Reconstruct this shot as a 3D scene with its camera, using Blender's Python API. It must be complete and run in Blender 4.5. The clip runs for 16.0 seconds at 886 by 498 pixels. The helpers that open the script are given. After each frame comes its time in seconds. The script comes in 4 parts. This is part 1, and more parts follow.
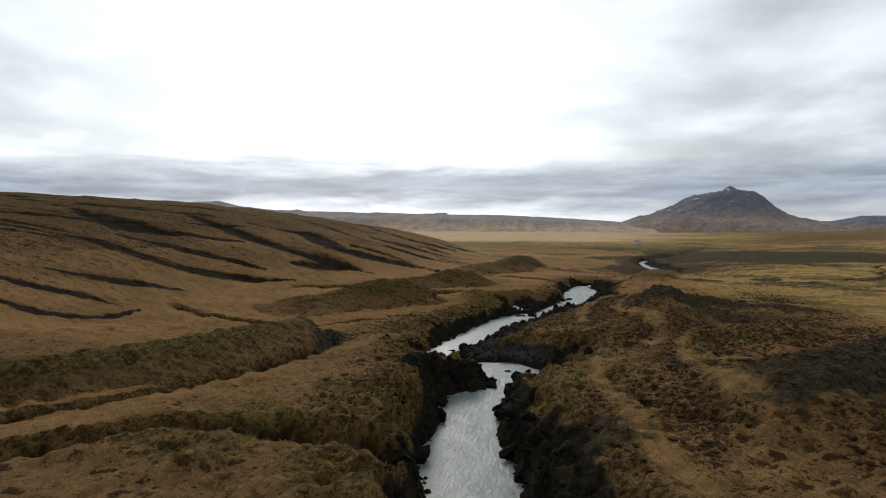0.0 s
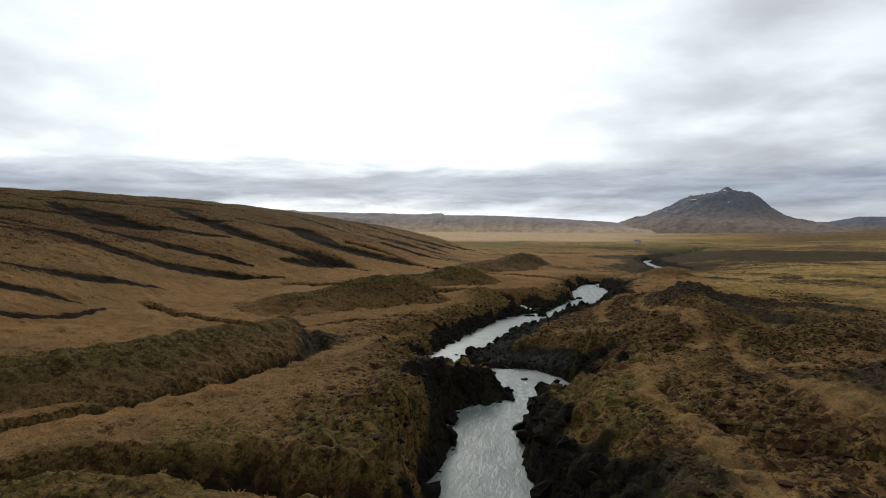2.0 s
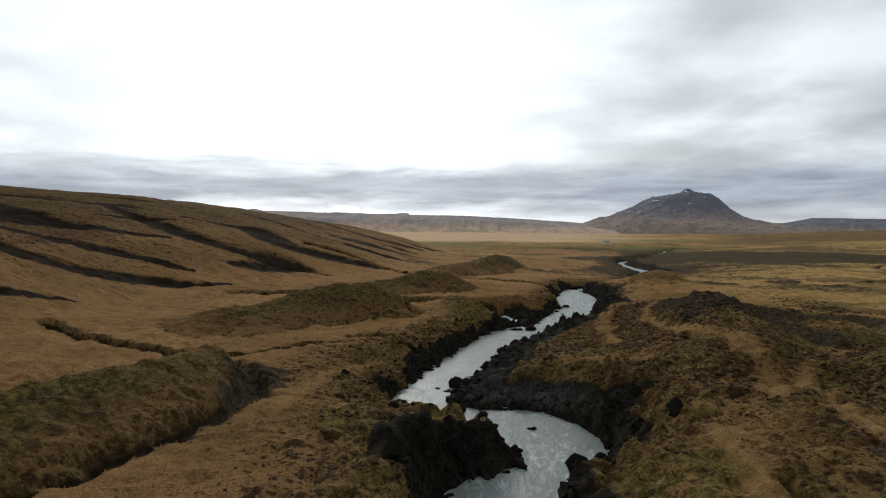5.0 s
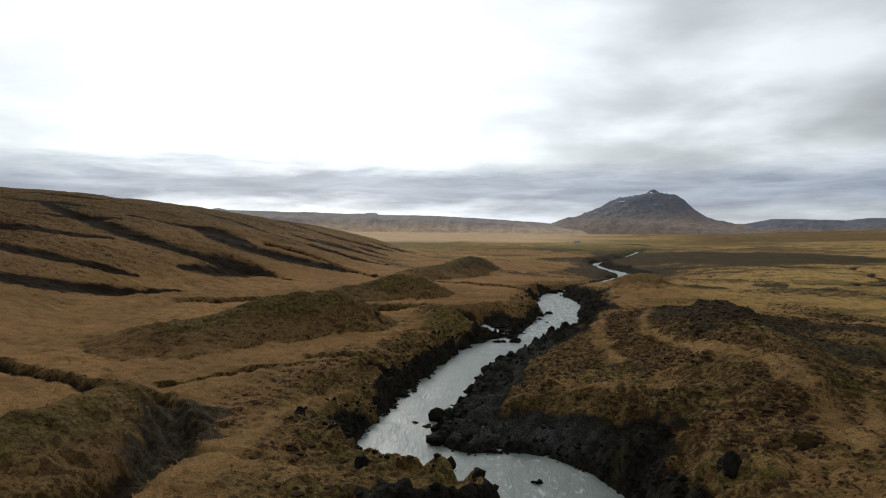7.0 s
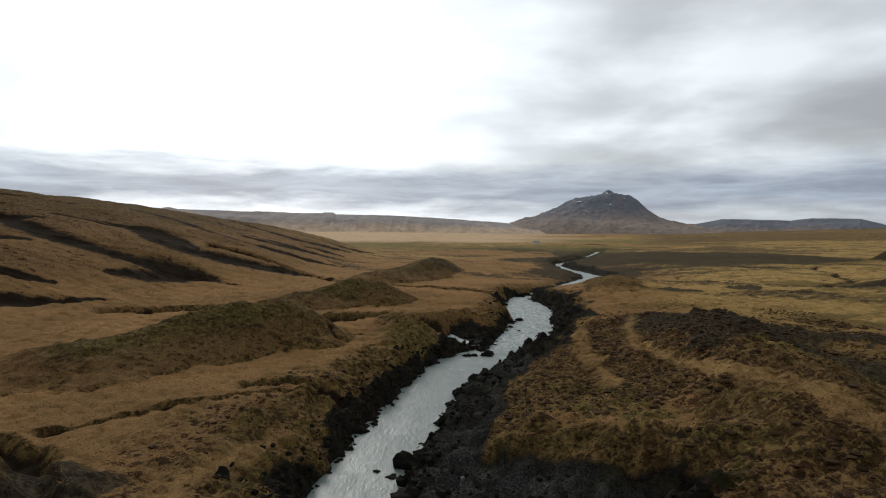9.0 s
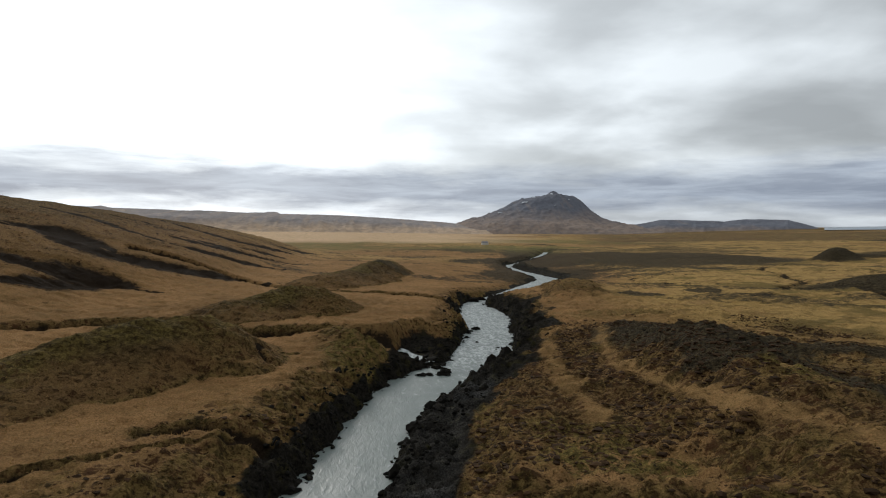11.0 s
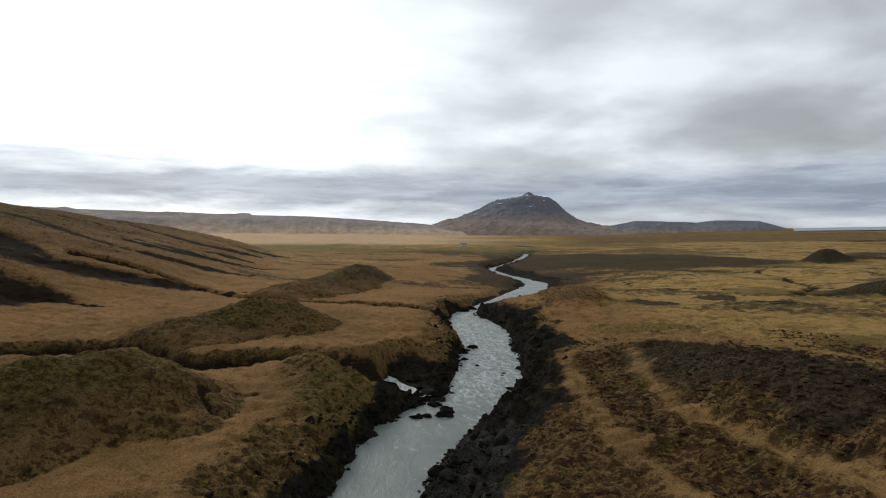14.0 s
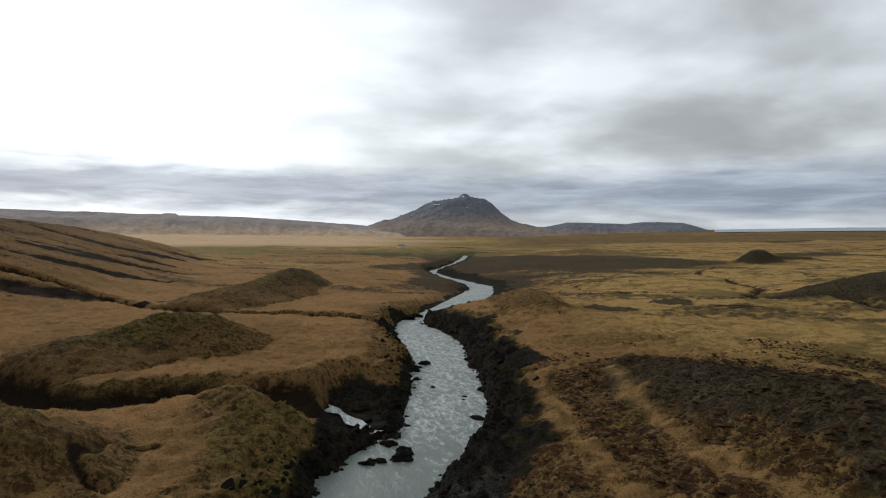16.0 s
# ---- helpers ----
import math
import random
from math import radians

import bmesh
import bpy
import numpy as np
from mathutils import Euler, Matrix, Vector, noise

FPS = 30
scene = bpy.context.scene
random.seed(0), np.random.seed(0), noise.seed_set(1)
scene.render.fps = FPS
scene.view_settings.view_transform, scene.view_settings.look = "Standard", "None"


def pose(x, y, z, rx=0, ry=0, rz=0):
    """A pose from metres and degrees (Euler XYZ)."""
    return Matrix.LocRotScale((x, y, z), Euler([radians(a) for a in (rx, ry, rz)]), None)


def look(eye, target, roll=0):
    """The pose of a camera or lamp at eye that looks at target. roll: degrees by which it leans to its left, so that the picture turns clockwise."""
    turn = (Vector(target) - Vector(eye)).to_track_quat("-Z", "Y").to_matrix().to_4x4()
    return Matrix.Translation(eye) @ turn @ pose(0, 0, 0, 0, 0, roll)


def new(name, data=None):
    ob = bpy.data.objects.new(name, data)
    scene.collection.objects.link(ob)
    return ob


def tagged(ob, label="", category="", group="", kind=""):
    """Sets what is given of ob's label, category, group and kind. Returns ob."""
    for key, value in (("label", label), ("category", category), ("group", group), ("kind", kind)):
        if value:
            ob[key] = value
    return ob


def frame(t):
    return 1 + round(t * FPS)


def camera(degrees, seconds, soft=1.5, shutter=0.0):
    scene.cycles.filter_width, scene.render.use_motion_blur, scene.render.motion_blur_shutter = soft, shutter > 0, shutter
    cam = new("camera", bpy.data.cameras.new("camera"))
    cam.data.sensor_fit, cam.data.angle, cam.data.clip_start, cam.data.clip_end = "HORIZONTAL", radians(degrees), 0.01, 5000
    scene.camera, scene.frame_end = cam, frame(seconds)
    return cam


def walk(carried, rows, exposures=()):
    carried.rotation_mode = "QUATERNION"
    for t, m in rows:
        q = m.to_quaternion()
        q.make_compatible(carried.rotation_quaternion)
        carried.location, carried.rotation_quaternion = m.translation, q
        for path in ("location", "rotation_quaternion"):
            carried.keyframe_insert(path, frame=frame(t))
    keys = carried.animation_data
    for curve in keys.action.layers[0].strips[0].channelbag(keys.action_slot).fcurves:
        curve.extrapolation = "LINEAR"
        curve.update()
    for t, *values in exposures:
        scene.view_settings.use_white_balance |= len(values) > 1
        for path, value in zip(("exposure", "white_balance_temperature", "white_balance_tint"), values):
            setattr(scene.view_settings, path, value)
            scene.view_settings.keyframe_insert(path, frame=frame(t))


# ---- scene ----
cam = camera(72.9, 16.0, soft=1.1)
METRES, EYE, TILT, LEAN, TURN = 150.0, 32.0, -1.75, 0.0, 12.0
ROWS = [
    (0.0, 0.0, 0.0, 0.0, -0.0, 0.0, -0.0),
    (0.5, -0.0032, 0.0293, -0.0105, -0.03, 0.04, 0.0),
    (1.0, -0.0066, 0.0609, -0.0176, -0.02, 0.07, 0.0),
    (1.5, -0.0103, 0.0947, -0.0181, 0.0, 0.08, -0.02),
    (2.0, -0.0135, 0.1288, -0.0169, -0.39, 0.1, -0.04),
    (2.5, -0.0161, 0.1619, -0.0157, -1.21, 0.08, -0.06),
    (3.0, -0.0188, 0.1946, -0.0148, -2.19, 0.09, -0.07),
    (3.5, -0.0214, 0.2277, -0.0136, -2.39, 0.11, -0.03),
    (4.0, -0.0238, 0.2615, -0.0126, -2.65, 0.12, -0.04),
    (6.5, -0.0299, 0.422, -0.0057, -5.86, 0.09, -0.09),
    (7.0, -0.0295, 0.4533, -0.0045, -6.69, 0.11, -0.07),
    (7.5, -0.0288, 0.4842, -0.0033, -8.13, 0.1, -0.02),
    (8.0, -0.0275, 0.5149, -0.002, -9.54, 0.1, 0.02),
    (8.5, -0.0255, 0.5453, -0.0009, -10.08, 0.09, 0.04),
    (9.0, -0.0232, 0.5739, 0.0, -10.67, 0.09, 0.05),
    (9.5, -0.0194, 0.604, 0.0013, -14.28, 0.08, 0.1),
    (12.0, 0.0039, 0.7525, 0.0079, -15.87, 0.09, 0.17),
    (12.5, 0.0075, 0.7815, 0.0089, -15.94, 0.11, 0.19),
    (13.0, 0.0105, 0.8109, 0.0101, -16.17, 0.14, 0.17),
    (13.5, 0.0135, 0.8403, 0.0111, -17.02, 0.18, 0.21),
    (14.0, 0.0154, 0.8698, 0.0127, -18.11, 0.2, 0.31),
    (14.5, 0.0188, 0.8999, 0.014, -19.12, 0.23, 0.36),
    (15.0, 0.0231, 0.9304, 0.0153, -21.23, 0.25, 0.43),
    (15.5, 0.0288, 0.9607, 0.0166, -23.23, 0.25, 0.48),
    (16.0, 0.0356, 0.9908, 0.017, -24.22, 0.27, 0.47),
]
walk(cam, [(t, pose(0, 0, EYE, TILT, LEAN, TURN) @ pose(METRES * x, METRES * y, METRES * z, 90 + pitch, roll, yaw)) for t, x, y, z, yaw, pitch, roll in ROWS])

# ---- light: overcast sky with the sun glowing through thin cloud ----
SUN_AZ, SUN_EL = -20.0, 24.0


def nodes_of(tree):
    """A maker of nodes: its ins are values or sockets to link."""
    def add(kind, ins=None):
        n = tree.nodes.new(kind)
        for key, val in (ins or {}).items():
            if isinstance(val, bpy.types.NodeSocket):
                tree.links.new(val, n.inputs[key])
            else:
                n.inputs[key].default_value = val
        return n
    return add


def math_node(add, op, a, b=0.0, clamp=False):
    n = add("ShaderNodeMath", {0: a, 1: b})
    n.operation, n.use_clamp = op, clamp
    return n.outputs[0]


def ramp(add, fac, stops):
    n = add("ShaderNodeValToRGB", ins={0: fac})
    e = n.color_ramp.elements
    e[0].position, e[1].position = stops[0][0], stops[-1][0]
    for p, _ in stops[1:-1]:
        e.new(p)
    for el, (_, c) in zip(e, stops):
        el.color = (c, c, c, 1) if isinstance(c, float) else (*c, 1)
    return n.outputs[0]


def mix(add, fac, a, b, mode="MIX"):
    n = add("ShaderNodeMix")
    n.data_type, n.blend_type, n.clamp_factor = "RGBA", mode, True
    for i, v in ((0, fac), (6, a), (7, b)):
        if isinstance(v, float):
            n.inputs[i].default_value = v
        elif isinstance(v, bpy.types.NodeSocket):
            n.id_data.links.new(v, n.inputs[i])
        else:
            n.inputs[i].default_value = (*v, 1)
    return n.outputs[2]


def make_world():
    w = bpy.data.worlds.new("overcast_sky")
    scene.world = w
    w.use_nodes = True
    tree = w.node_tree
    tree.nodes.clear()
    add = nodes_of(tree)
    sky = add("ShaderNodeTexSky")
    sky.sky_type, sky.sun_disc, sky.sun_elevation, sky.sun_rotation = "NISHITA", False, radians(SUN_EL), radians(SUN_AZ)
    gen = add("ShaderNodeTexCoord").outputs["Generated"]
    sep = add("ShaderNodeSeparateXYZ", ins={0: gen})
    up = math_node(add, "MAXIMUM", sep.outputs[2], 0.0)
    deep = math_node(add, "ADD", up, 0.20)
    flat = add("ShaderNodeCombineXYZ", ins={0: math_node(add, "DIVIDE", sep.outputs[0], deep), 1: math_node(add, "DIVIDE", sep.outputs[1], deep), 2: 0.0}).outputs[0]
    # broad cloud masses and torn streaks, seen in perspective
    big = add("ShaderNodeTexNoise", ins={"Vector": flat, "Scale": 1.6, "Detail": 7.0, "Roughness": 0.47, "Distortion": 0.2}).outputs[0]
    streak_map = add("ShaderNodeMapping", ins={"Vector": flat, "Rotation": (0, 0, radians(25)), "Scale": (0.9, 1.5, 1.0), "Location": (3.1, 1.7, 0)}).outputs[0]
    streak = add("ShaderNodeTexNoise", ins={"Vector": streak_map, "Scale": 1.0, "Detail": 7.0, "Roughness": 0.46, "Distortion": 0.3}).outputs[0]
    # glow of the veiled sun
    s = Vector((math.sin(radians(SUN_AZ)) * math.cos(radians(14)), math.cos(radians(SUN_AZ)) * math.cos(radians(14)), math.sin(radians(14))))
    dot_node = add("ShaderNodeVectorMath", ins={0: gen, 1: s})
    dot_node.operation = "DOT_PRODUCT"
    dot = dot_node.outputs["Value"]
    glow = math_node(add, "POWER", math_node(add, "MAXIMUM", dot, 0.0), 11.0)
    body = ramp(add, math_node(add, "ADD", math_node(add, "MULTIPLY", big, 0.6), math_node(add, "MULTIPLY", streak, 0.4)),
                [(0.36, 0.46), (0.45, 0.57), (0.53, 0.75), (0.63, 0.99)])
    # dark bank of cloud low over the horizon, with a lighter strip beneath it
    low_map = add("ShaderNodeMapping", ins={"Vector": gen, "Scale": (3.0, 3.0, 17.0)}).outputs[0]
    low = add("ShaderNodeTexNoise", ins={"Vector": low_map, "Scale": 1.6, "Detail": 9.0, "Roughness": 0.6, "Distortion": 0.3}).outputs[0]
    height = math_node(add, "ADD", up, math_node(add, "MULTIPLY", math_node(add, "SUBTRACT", low, 0.5), 0.085))
    bank = ramp(add, height, [(0.0, 0.35), (0.025, 0.25), (0.055, 0.95), (0.085, 0.85), (0.12, 0.0)])
    wide = math_node(add, "POWER", math_node(add, "ADD", math_node(add, "MULTIPLY", dot, 0.5), 0.5), 1.6)
    body = math_node(add, "MULTIPLY", body, math_node(add, "ADD", math_node(add, "MULTIPLY", wide, 0.62), 0.42))
    bright = math_node(add, "ADD", body, math_node(add, "MULTIPLY", glow, 0.74))
    wisp_map = add("ShaderNodeMapping", ins={"Vector": gen, "Scale": (4.0, 4.0, 34.0), "Location": (1.3, 0.4, 2.2)}).outputs[0]
    wisp = add("ShaderNodeTexNoise", ins={"Vector": wisp_map, "Scale": 1.5, "Detail": 8.0, "Roughness": 0.6, "Distortion": 0.4}).outputs[0]
    bank_col = mix(add, ramp(add, wisp, [(0.38, 0.0), (0.64, 1.0)]), (0.235, 0.262, 0.335), (0.44, 0.475, 0.55))
    grey = mix(add, math_node(add, "MULTIPLY", bank, 0.95), bright, bank_col)
    tint = mix(add, 1.0, grey, (0.93, 1.0, 1.05), "MULTIPLY")
    veil = mix(add, 0.004, tint, sky.outputs[0])
    out = add("ShaderNodeBackground", ins={"Color": veil, "Strength": 1.0})
    add("ShaderNodeOutputWorld", ins={"Surface": out.outputs[0]})


make_world()
sun = new("sun", bpy.data.lights.new("sun", "SUN"))
sun.data.energy, sun.data.angle, sun.data.color = 0.9, radians(14), (1.0, 0.95, 0.88)
sun.matrix_world = look((0, 0, 200), (-200 * math.sin(radians(SUN_AZ)), -200 * math.cos(radians(SUN_AZ)), 200 - 200 * math.tan(radians(SUN_EL))))
scene.view_settings.exposure = 0.0


# ---- numeric helpers for the land ----
def hash01(ix, iy, seed):
    h = (ix.astype(np.int64) * 374761393 + iy.astype(np.int64) * 668265263 + seed * 974711) & 0xFFFFFFFF
    h = ((h ^ (h >> 13)) * 1274126177) & 0xFFFFFFFF
    return ((h ^ (h >> 16)) & 0xFFFFFF) / float(0xFFFFFF)


def vnoise(x, y, seed=0):
    ix, iy = np.floor(x), np.floor(y)
    fx, fy = x - ix, y - iy
    u, v = fx * fx * fx * (fx * (fx * 6 - 15) + 10), fy * fy * fy * (fy * (fy * 6 - 15) + 10)
    a, b = hash01(ix, iy, seed), hash01(ix + 1, iy, seed)
    c, d = hash01(ix, iy + 1, seed), hash01(ix + 1, iy + 1, seed)
    return 2 * ((a + (b - a) * u) * (1 - v) + (c + (d - c) * u) * v) - 1


def fbm(x, y, size, octaves=4, seed=0, gain=0.5):
    total, amp, norm = 0.0, 1.0, 0.0
    for k in range(octaves):
        f = 2.03 ** k / size
        c, s = math.cos(k * 0.9), math.sin(k * 0.9)
        total = total + amp * vnoise((x * c - y * s) * f, (x * s + y * c) * f, seed + 17 * k)
        norm += amp
        amp *= gain
    return total / norm


def smooth(a, b, x):
    t = np.clip((x - a) / (b - a), 0, 1)
    return t * t * (3 - 2 * t)


def rounded(points, times=2):
    p = np.array(points, float)
    for _ in range(times):
        q, r = p[:-1] * 0.75 + p[1:] * 0.25, p[:-1] * 0.25 + p[1:] * 0.75
        p = np.concatenate([p[:1], np.stack([q, r], 1).reshape(-1, 2), p[-1:]])
    return p


def chain_distance(x, y, pts):
    """Distance to a chain of points, and how far along it (0 to 1)."""
    best, along = np.full(x.shape, 1e9), np.zeros(x.shape)
    step = np.hypot(*np.diff(pts, axis=0).T)
    run, whole = 0.0, step.sum()
    for (ax, ay), (bx, by), l in zip(pts[:-1], pts[1:], step):
        k = np.clip(((x - ax) * (bx - ax) + (y - ay) * (by - ay)) / max(l * l, 1e-9), 0, 1)
        d = (x - ax - k * (bx - ax)) ** 2 + (y - ay - k * (by - ay)) ** 2
        near = d < best
        best, along = np.where(near, d, best), np.where(near, (run + k * l) / whole, along)
        run += l
    return np.sqrt(best), along


def inside(x, y, poly):
    odd = np.zeros(x.shape, bool)
    for (ax, ay), (bx, by) in zip(poly, np.roll(poly, -1, axis=0)):
        if ay != by:
            odd ^= ((ay > y) != (by > y)) & (x < (bx - ax) * (y - ay) / (by - ay) + ax)
    return odd


# ---- plan of the land ----
BANK_LEFT = rounded([(34, -600), (16, -200), (2, -50), (-8, 20), (-13, 58), (-19, 76), (-21, 84), (-20, 94), (-23, 104), (-23, 114), (-16, 119), (-14, 125), (-17, 130), (-26, 132),
                     (-35, 138), (-38, 148), (-36, 161), (-33, 177), (-31, 192), (-29, 206), (-24, 220), (-19, 230), (-12, 235), (-10, 248), (-6, 265), (-2, 282),
                     (-4, 297), (-2, 318), (1, 342), (6, 360), (19, 379), (40, 425), (51, 448), (66, 488), (63, 545), (65, 630), (93, 694), (135, 812), (190, 1000)], 1)
BANK_RIGHT = rounded([(52, -600), (32, -200), (17, -50), (5, 20), (-3, 60), (-7, 74), (-10, 88), (-12, 99), (-12, 107), (-7, 118), (-3, 127), (-5, 135), (-9, 141), (-16, 145), (-24, 143),
                      (-28, 149), (-28, 158), (-25, 171), (-22, 191), (-17, 206), (-11, 218), (-4, 227), (3, 237), (4, 248), (8, 267), (10, 286), (14, 300), (14, 330),
                      (9, 342), (12, 356), (20, 366), (28, 377), (44, 402), (64, 440), (78, 486), (73, 520), (68, 560), (71, 634), (99, 690), (140, 807), (197, 996)], 1)
RIVER = np.concatenate([BANK_LEFT, BANK_RIGHT[::-1]])

# rounded mounds and ridges: crest points, height, half width
LEFT_RIDGES = [
    ([(-108, 48), (-80, 66), (-68, 86), (-63, 106), (-61, 121), (-62, 130)], 4.6, 8.7, 0.7),
    ([(-84, 180), (-76, 190), (-66, 205), (-57, 211)], 8.0, 12.0, 0.5),
    ([(-68, 266), (-61, 273), (-54, 282), (-48, 282)], 6.2, 11.5, 0.6),
    ([(-56, 352), (-46, 385), (-37, 425), (-32, 445)], 7.2, 13.0, 0.6),
    ([(-45, 56), (-36, 53)], 1.2, 8.0, 1.0),
    ([(-24, 56), (-22, 50)], 1.0, 6.0, 1.0),
    ([(-30, 80), (-27, 70)], 0.8, 9.0, 1.0),
    ([(-36, 232), (-29, 226)], 2.4, 8.0, 1.0),
    ([(-17, 121), (-26, 126), (-35, 129)], -2.6, 8.0, 1.0),
]
RIGHT_RIDGES = [
    ([(29, 242), (30, 228), (30, 214), (29, 199), (26, 180), (20, 150)], 6.6, 14.0, 0.25),
    ([(30, 203), (28, 192)], 1.8, 10.0, 1.0),
    ([(50, 178), (56, 186)], 1.6, 12.0, 1.0),
    ([(28, 86), (40, 96), (60, 112)], 5.0, 14.0, 1.0),
    ([(46, 345), (39, 322)], 4.4, 16.0, 1.0),
    ([(10, 98), (22, 118)], 0.8, 14.0, 1.0),
    ([(42, 146), (48, 150)], 4.0, 11.0, 1.0),
    ([(10, 132), (16, 126)], 1.6, 9.0, 1.0),
    ([(-1, 150), (3, 146)], 1.8, 7.0, 1.0),
    ([(344, 592), (354, 600)], 10.0, 14.0, 1.0),
    ([(372, 600), (420, 612)], 4.0, 14.0, 1.0),
    ([(170, 335), (260, 395)], 5.0, 20.0, 1.0),
]
RIDGES = LEFT_RIDGES + RIGHT_RIDGES
STEEP = {r[2] for r in LEFT_RIDGES[:4]}
# gullies and stream beds: course, depth, half width
STREAM_BEDS = [
    ([(-100, 30), (-66, 62), (-58, 72), (-55, 84), (-51, 99), (-49.5, 110), (-51, 120), (-54, 129), (-63, 140), (-72, 146), (-86, 151), (-100, 156), (-122, 168)], 2.0, 2.0),
    ([(-90, 34), (-60, 49), (-51, 57), (-45, 62), (-37, 65), (-31, 64), (-20, 62)], 3.6, 3.2),
    ([(-16, 242), (-28, 245), (-40, 244), (-50, 246), (-58, 242), (-68, 247), (-85, 258), (-112, 245)], 4.8, 6.0),
    ([(0, 322), (-28, 333), (-51, 331), (-67, 338), (-92, 356), (-130, 350)], 3.2, 3.4),
]
CRACKS = [
    ([(-36, 175), (-46, 170), (-56, 164), (-68, 150)], 0.9, 0.7),
    ([(-50, 122), (-44, 124), (-38, 122)], 0.6, 1.2),
    ([(-43, 219), (-49, 217), (-46.5, 213), (-49, 209.5), (-45, 206)], 0.8, 0.8),
    ([(6, 98), (7, 93)], 0.9, 0.9),
    ([(7, 89), (10, 83), (14, 78), (20, 73)], 0.8, 0.6),
    ([(-52, 173), (-46, 176), (-40, 174)], 1.5, 1.7),
    ([(-6, 165), (2, 153), (5, 148), (8, 141)], 0.6, 0.45),
    ([(6, 126), (13, 127)], 0.7, 0.8),
    ([(157, 300), (160, 331), (136, 348), (160, 368), (180, 390), (183, 415), (206, 445), (210, 474), (221, 498), (289, 570)], 1.2, 2.6),
]
GULLIES = STREAM_BEDS + CRACKS
HILL_FOOT = np.array([(-128, -150), (-122, 60), (-121, 110), (-123, 145), (-131, 235), (-105, 298), (-85, 345), (-88, 440), (-96, 560), (-108, 690), (-180, 900), (-420, 1300), (-1200, 2000)], float)
# erosion gullies on the hillside: course and half width
STREAKS = [
    ([(-240, 206), (-226, 207), (-192, 213), (-162, 212), (-149, 220), (-134, 242)], 4.6),
    ([(-170, 128), (-150, 139), (-143, 145), (-134, 149)], 2.6),
    ([(-275, 294), (-240, 271), (-214, 263), (-186, 278)], 5.5),
    ([(-208, 238), (-177, 245), (-154, 252)], 3.6),
    ([(-215, 319), (-166, 298), (-141, 297), (-116, 301)], 5.4),
    ([(-185, 340), (-160, 343), (-138, 327), (-120, 331), (-90, 346)], 5.2),
    ([(-170, 408), (-136, 386), (-120, 390), (-98, 413)], 5.0),
]
STREAKS += [
    ([(-180, 540), (-135, 510), (-117, 547)], 5.5),
    ([(-150, 425), (-121, 433), (-105, 461)], 4.0),
    ([(-136, 120), (-126, 124), (-120, 135), (-122, 146)], 2.0),
    ([(-280, 240), (-262, 254), (-245, 264)], 4.5),
    ([(-158, 162), (-150, 169), (-139, 181)], 2.6),
    ([(-142, 297), (-132, 300), (-118, 303)], 7.0),
    ([(-165, 470), (-130, 478), (-106, 505)], 4.5),
    ([(-160, 600), (-125, 605), (-108, 640)], 5.0),
    ([(-285, 270), (-275, 292), (-237, 280), (-210, 272)], 6.0),
    ([(-148, 230), (-135, 243)], 3.0),
    ([(-207, 304), (-196, 316)], 3.6),
    ([(-171, 347), (-155, 349), (-140, 340)], 6.0),
    ([(-131, 283), (-120, 296)], 5.0),
    ([(-140, 440), (-112, 448), (-96, 478)], 4.0),
]
CENTRE = (-20.0, 110.0)


def river_distance(x, y):
    """Signed distance to the water's edge (negative in the river), and whether the near bank is the left one."""
    d, left = np.full(x.shape, 400.0), np.zeros(x.shape, bool)
    near = (x > -180) & (x < 330) & (y > -420) & (y < 1060)
    xx, yy = x[near], y[near]
    dl, dr = chain_distance(xx, yy, BANK_LEFT)[0], chain_distance(xx, yy, BANK_RIGHT)[0]
    d[near] = np.minimum(dl, dr) * np.where(inside(xx, yy, RIVER), -1, 1)
    left[near] = dl < dr
    return d, left


def far_plain(x, y):
    az = np.degrees(np.arctan2(x - CENTRE[0], y - CENTRE[1]))
    dist = np.hypot(x - CENTRE[0], y - CENTRE[1])
    lift = np.interp(az, [-60, -10, 8, 20, 34, 46, 70], [38, 34, 22, 24, 62, 78, 78])
    return lift * np.clip((dist - 700) / 4000, 0, 1.1) ** 1.4


def hill(x, y):
    d, along = chain_distance(x, y, HILL_FOOT)
    poly = np.concatenate([HILL_FOOT, [(-4000, 2000), (-4000, -150)]])
    d = np.where(inside(x, y, poly), d, -d)
    soft = 0.5 * (d + np.sqrt(d * d + 26.0 ** 2)) - 6.0 * smooth(40, 0, np.abs(d))
    top = np.interp(y, [-100, 150, 300, 450, 600, 780, 1100], [36, 38, 46, 56, 54, 28, 4])
    return top * (1 - np.exp(-0.42 * np.maximum(soft + 3 * fbm(x, y, 60, 3, 5) * smooth(0, 40, d), 0) * smooth(-70, 0, d) / top)) + 0.022 * np.clip(d, 0, 400) * smooth(700, 300, y), d


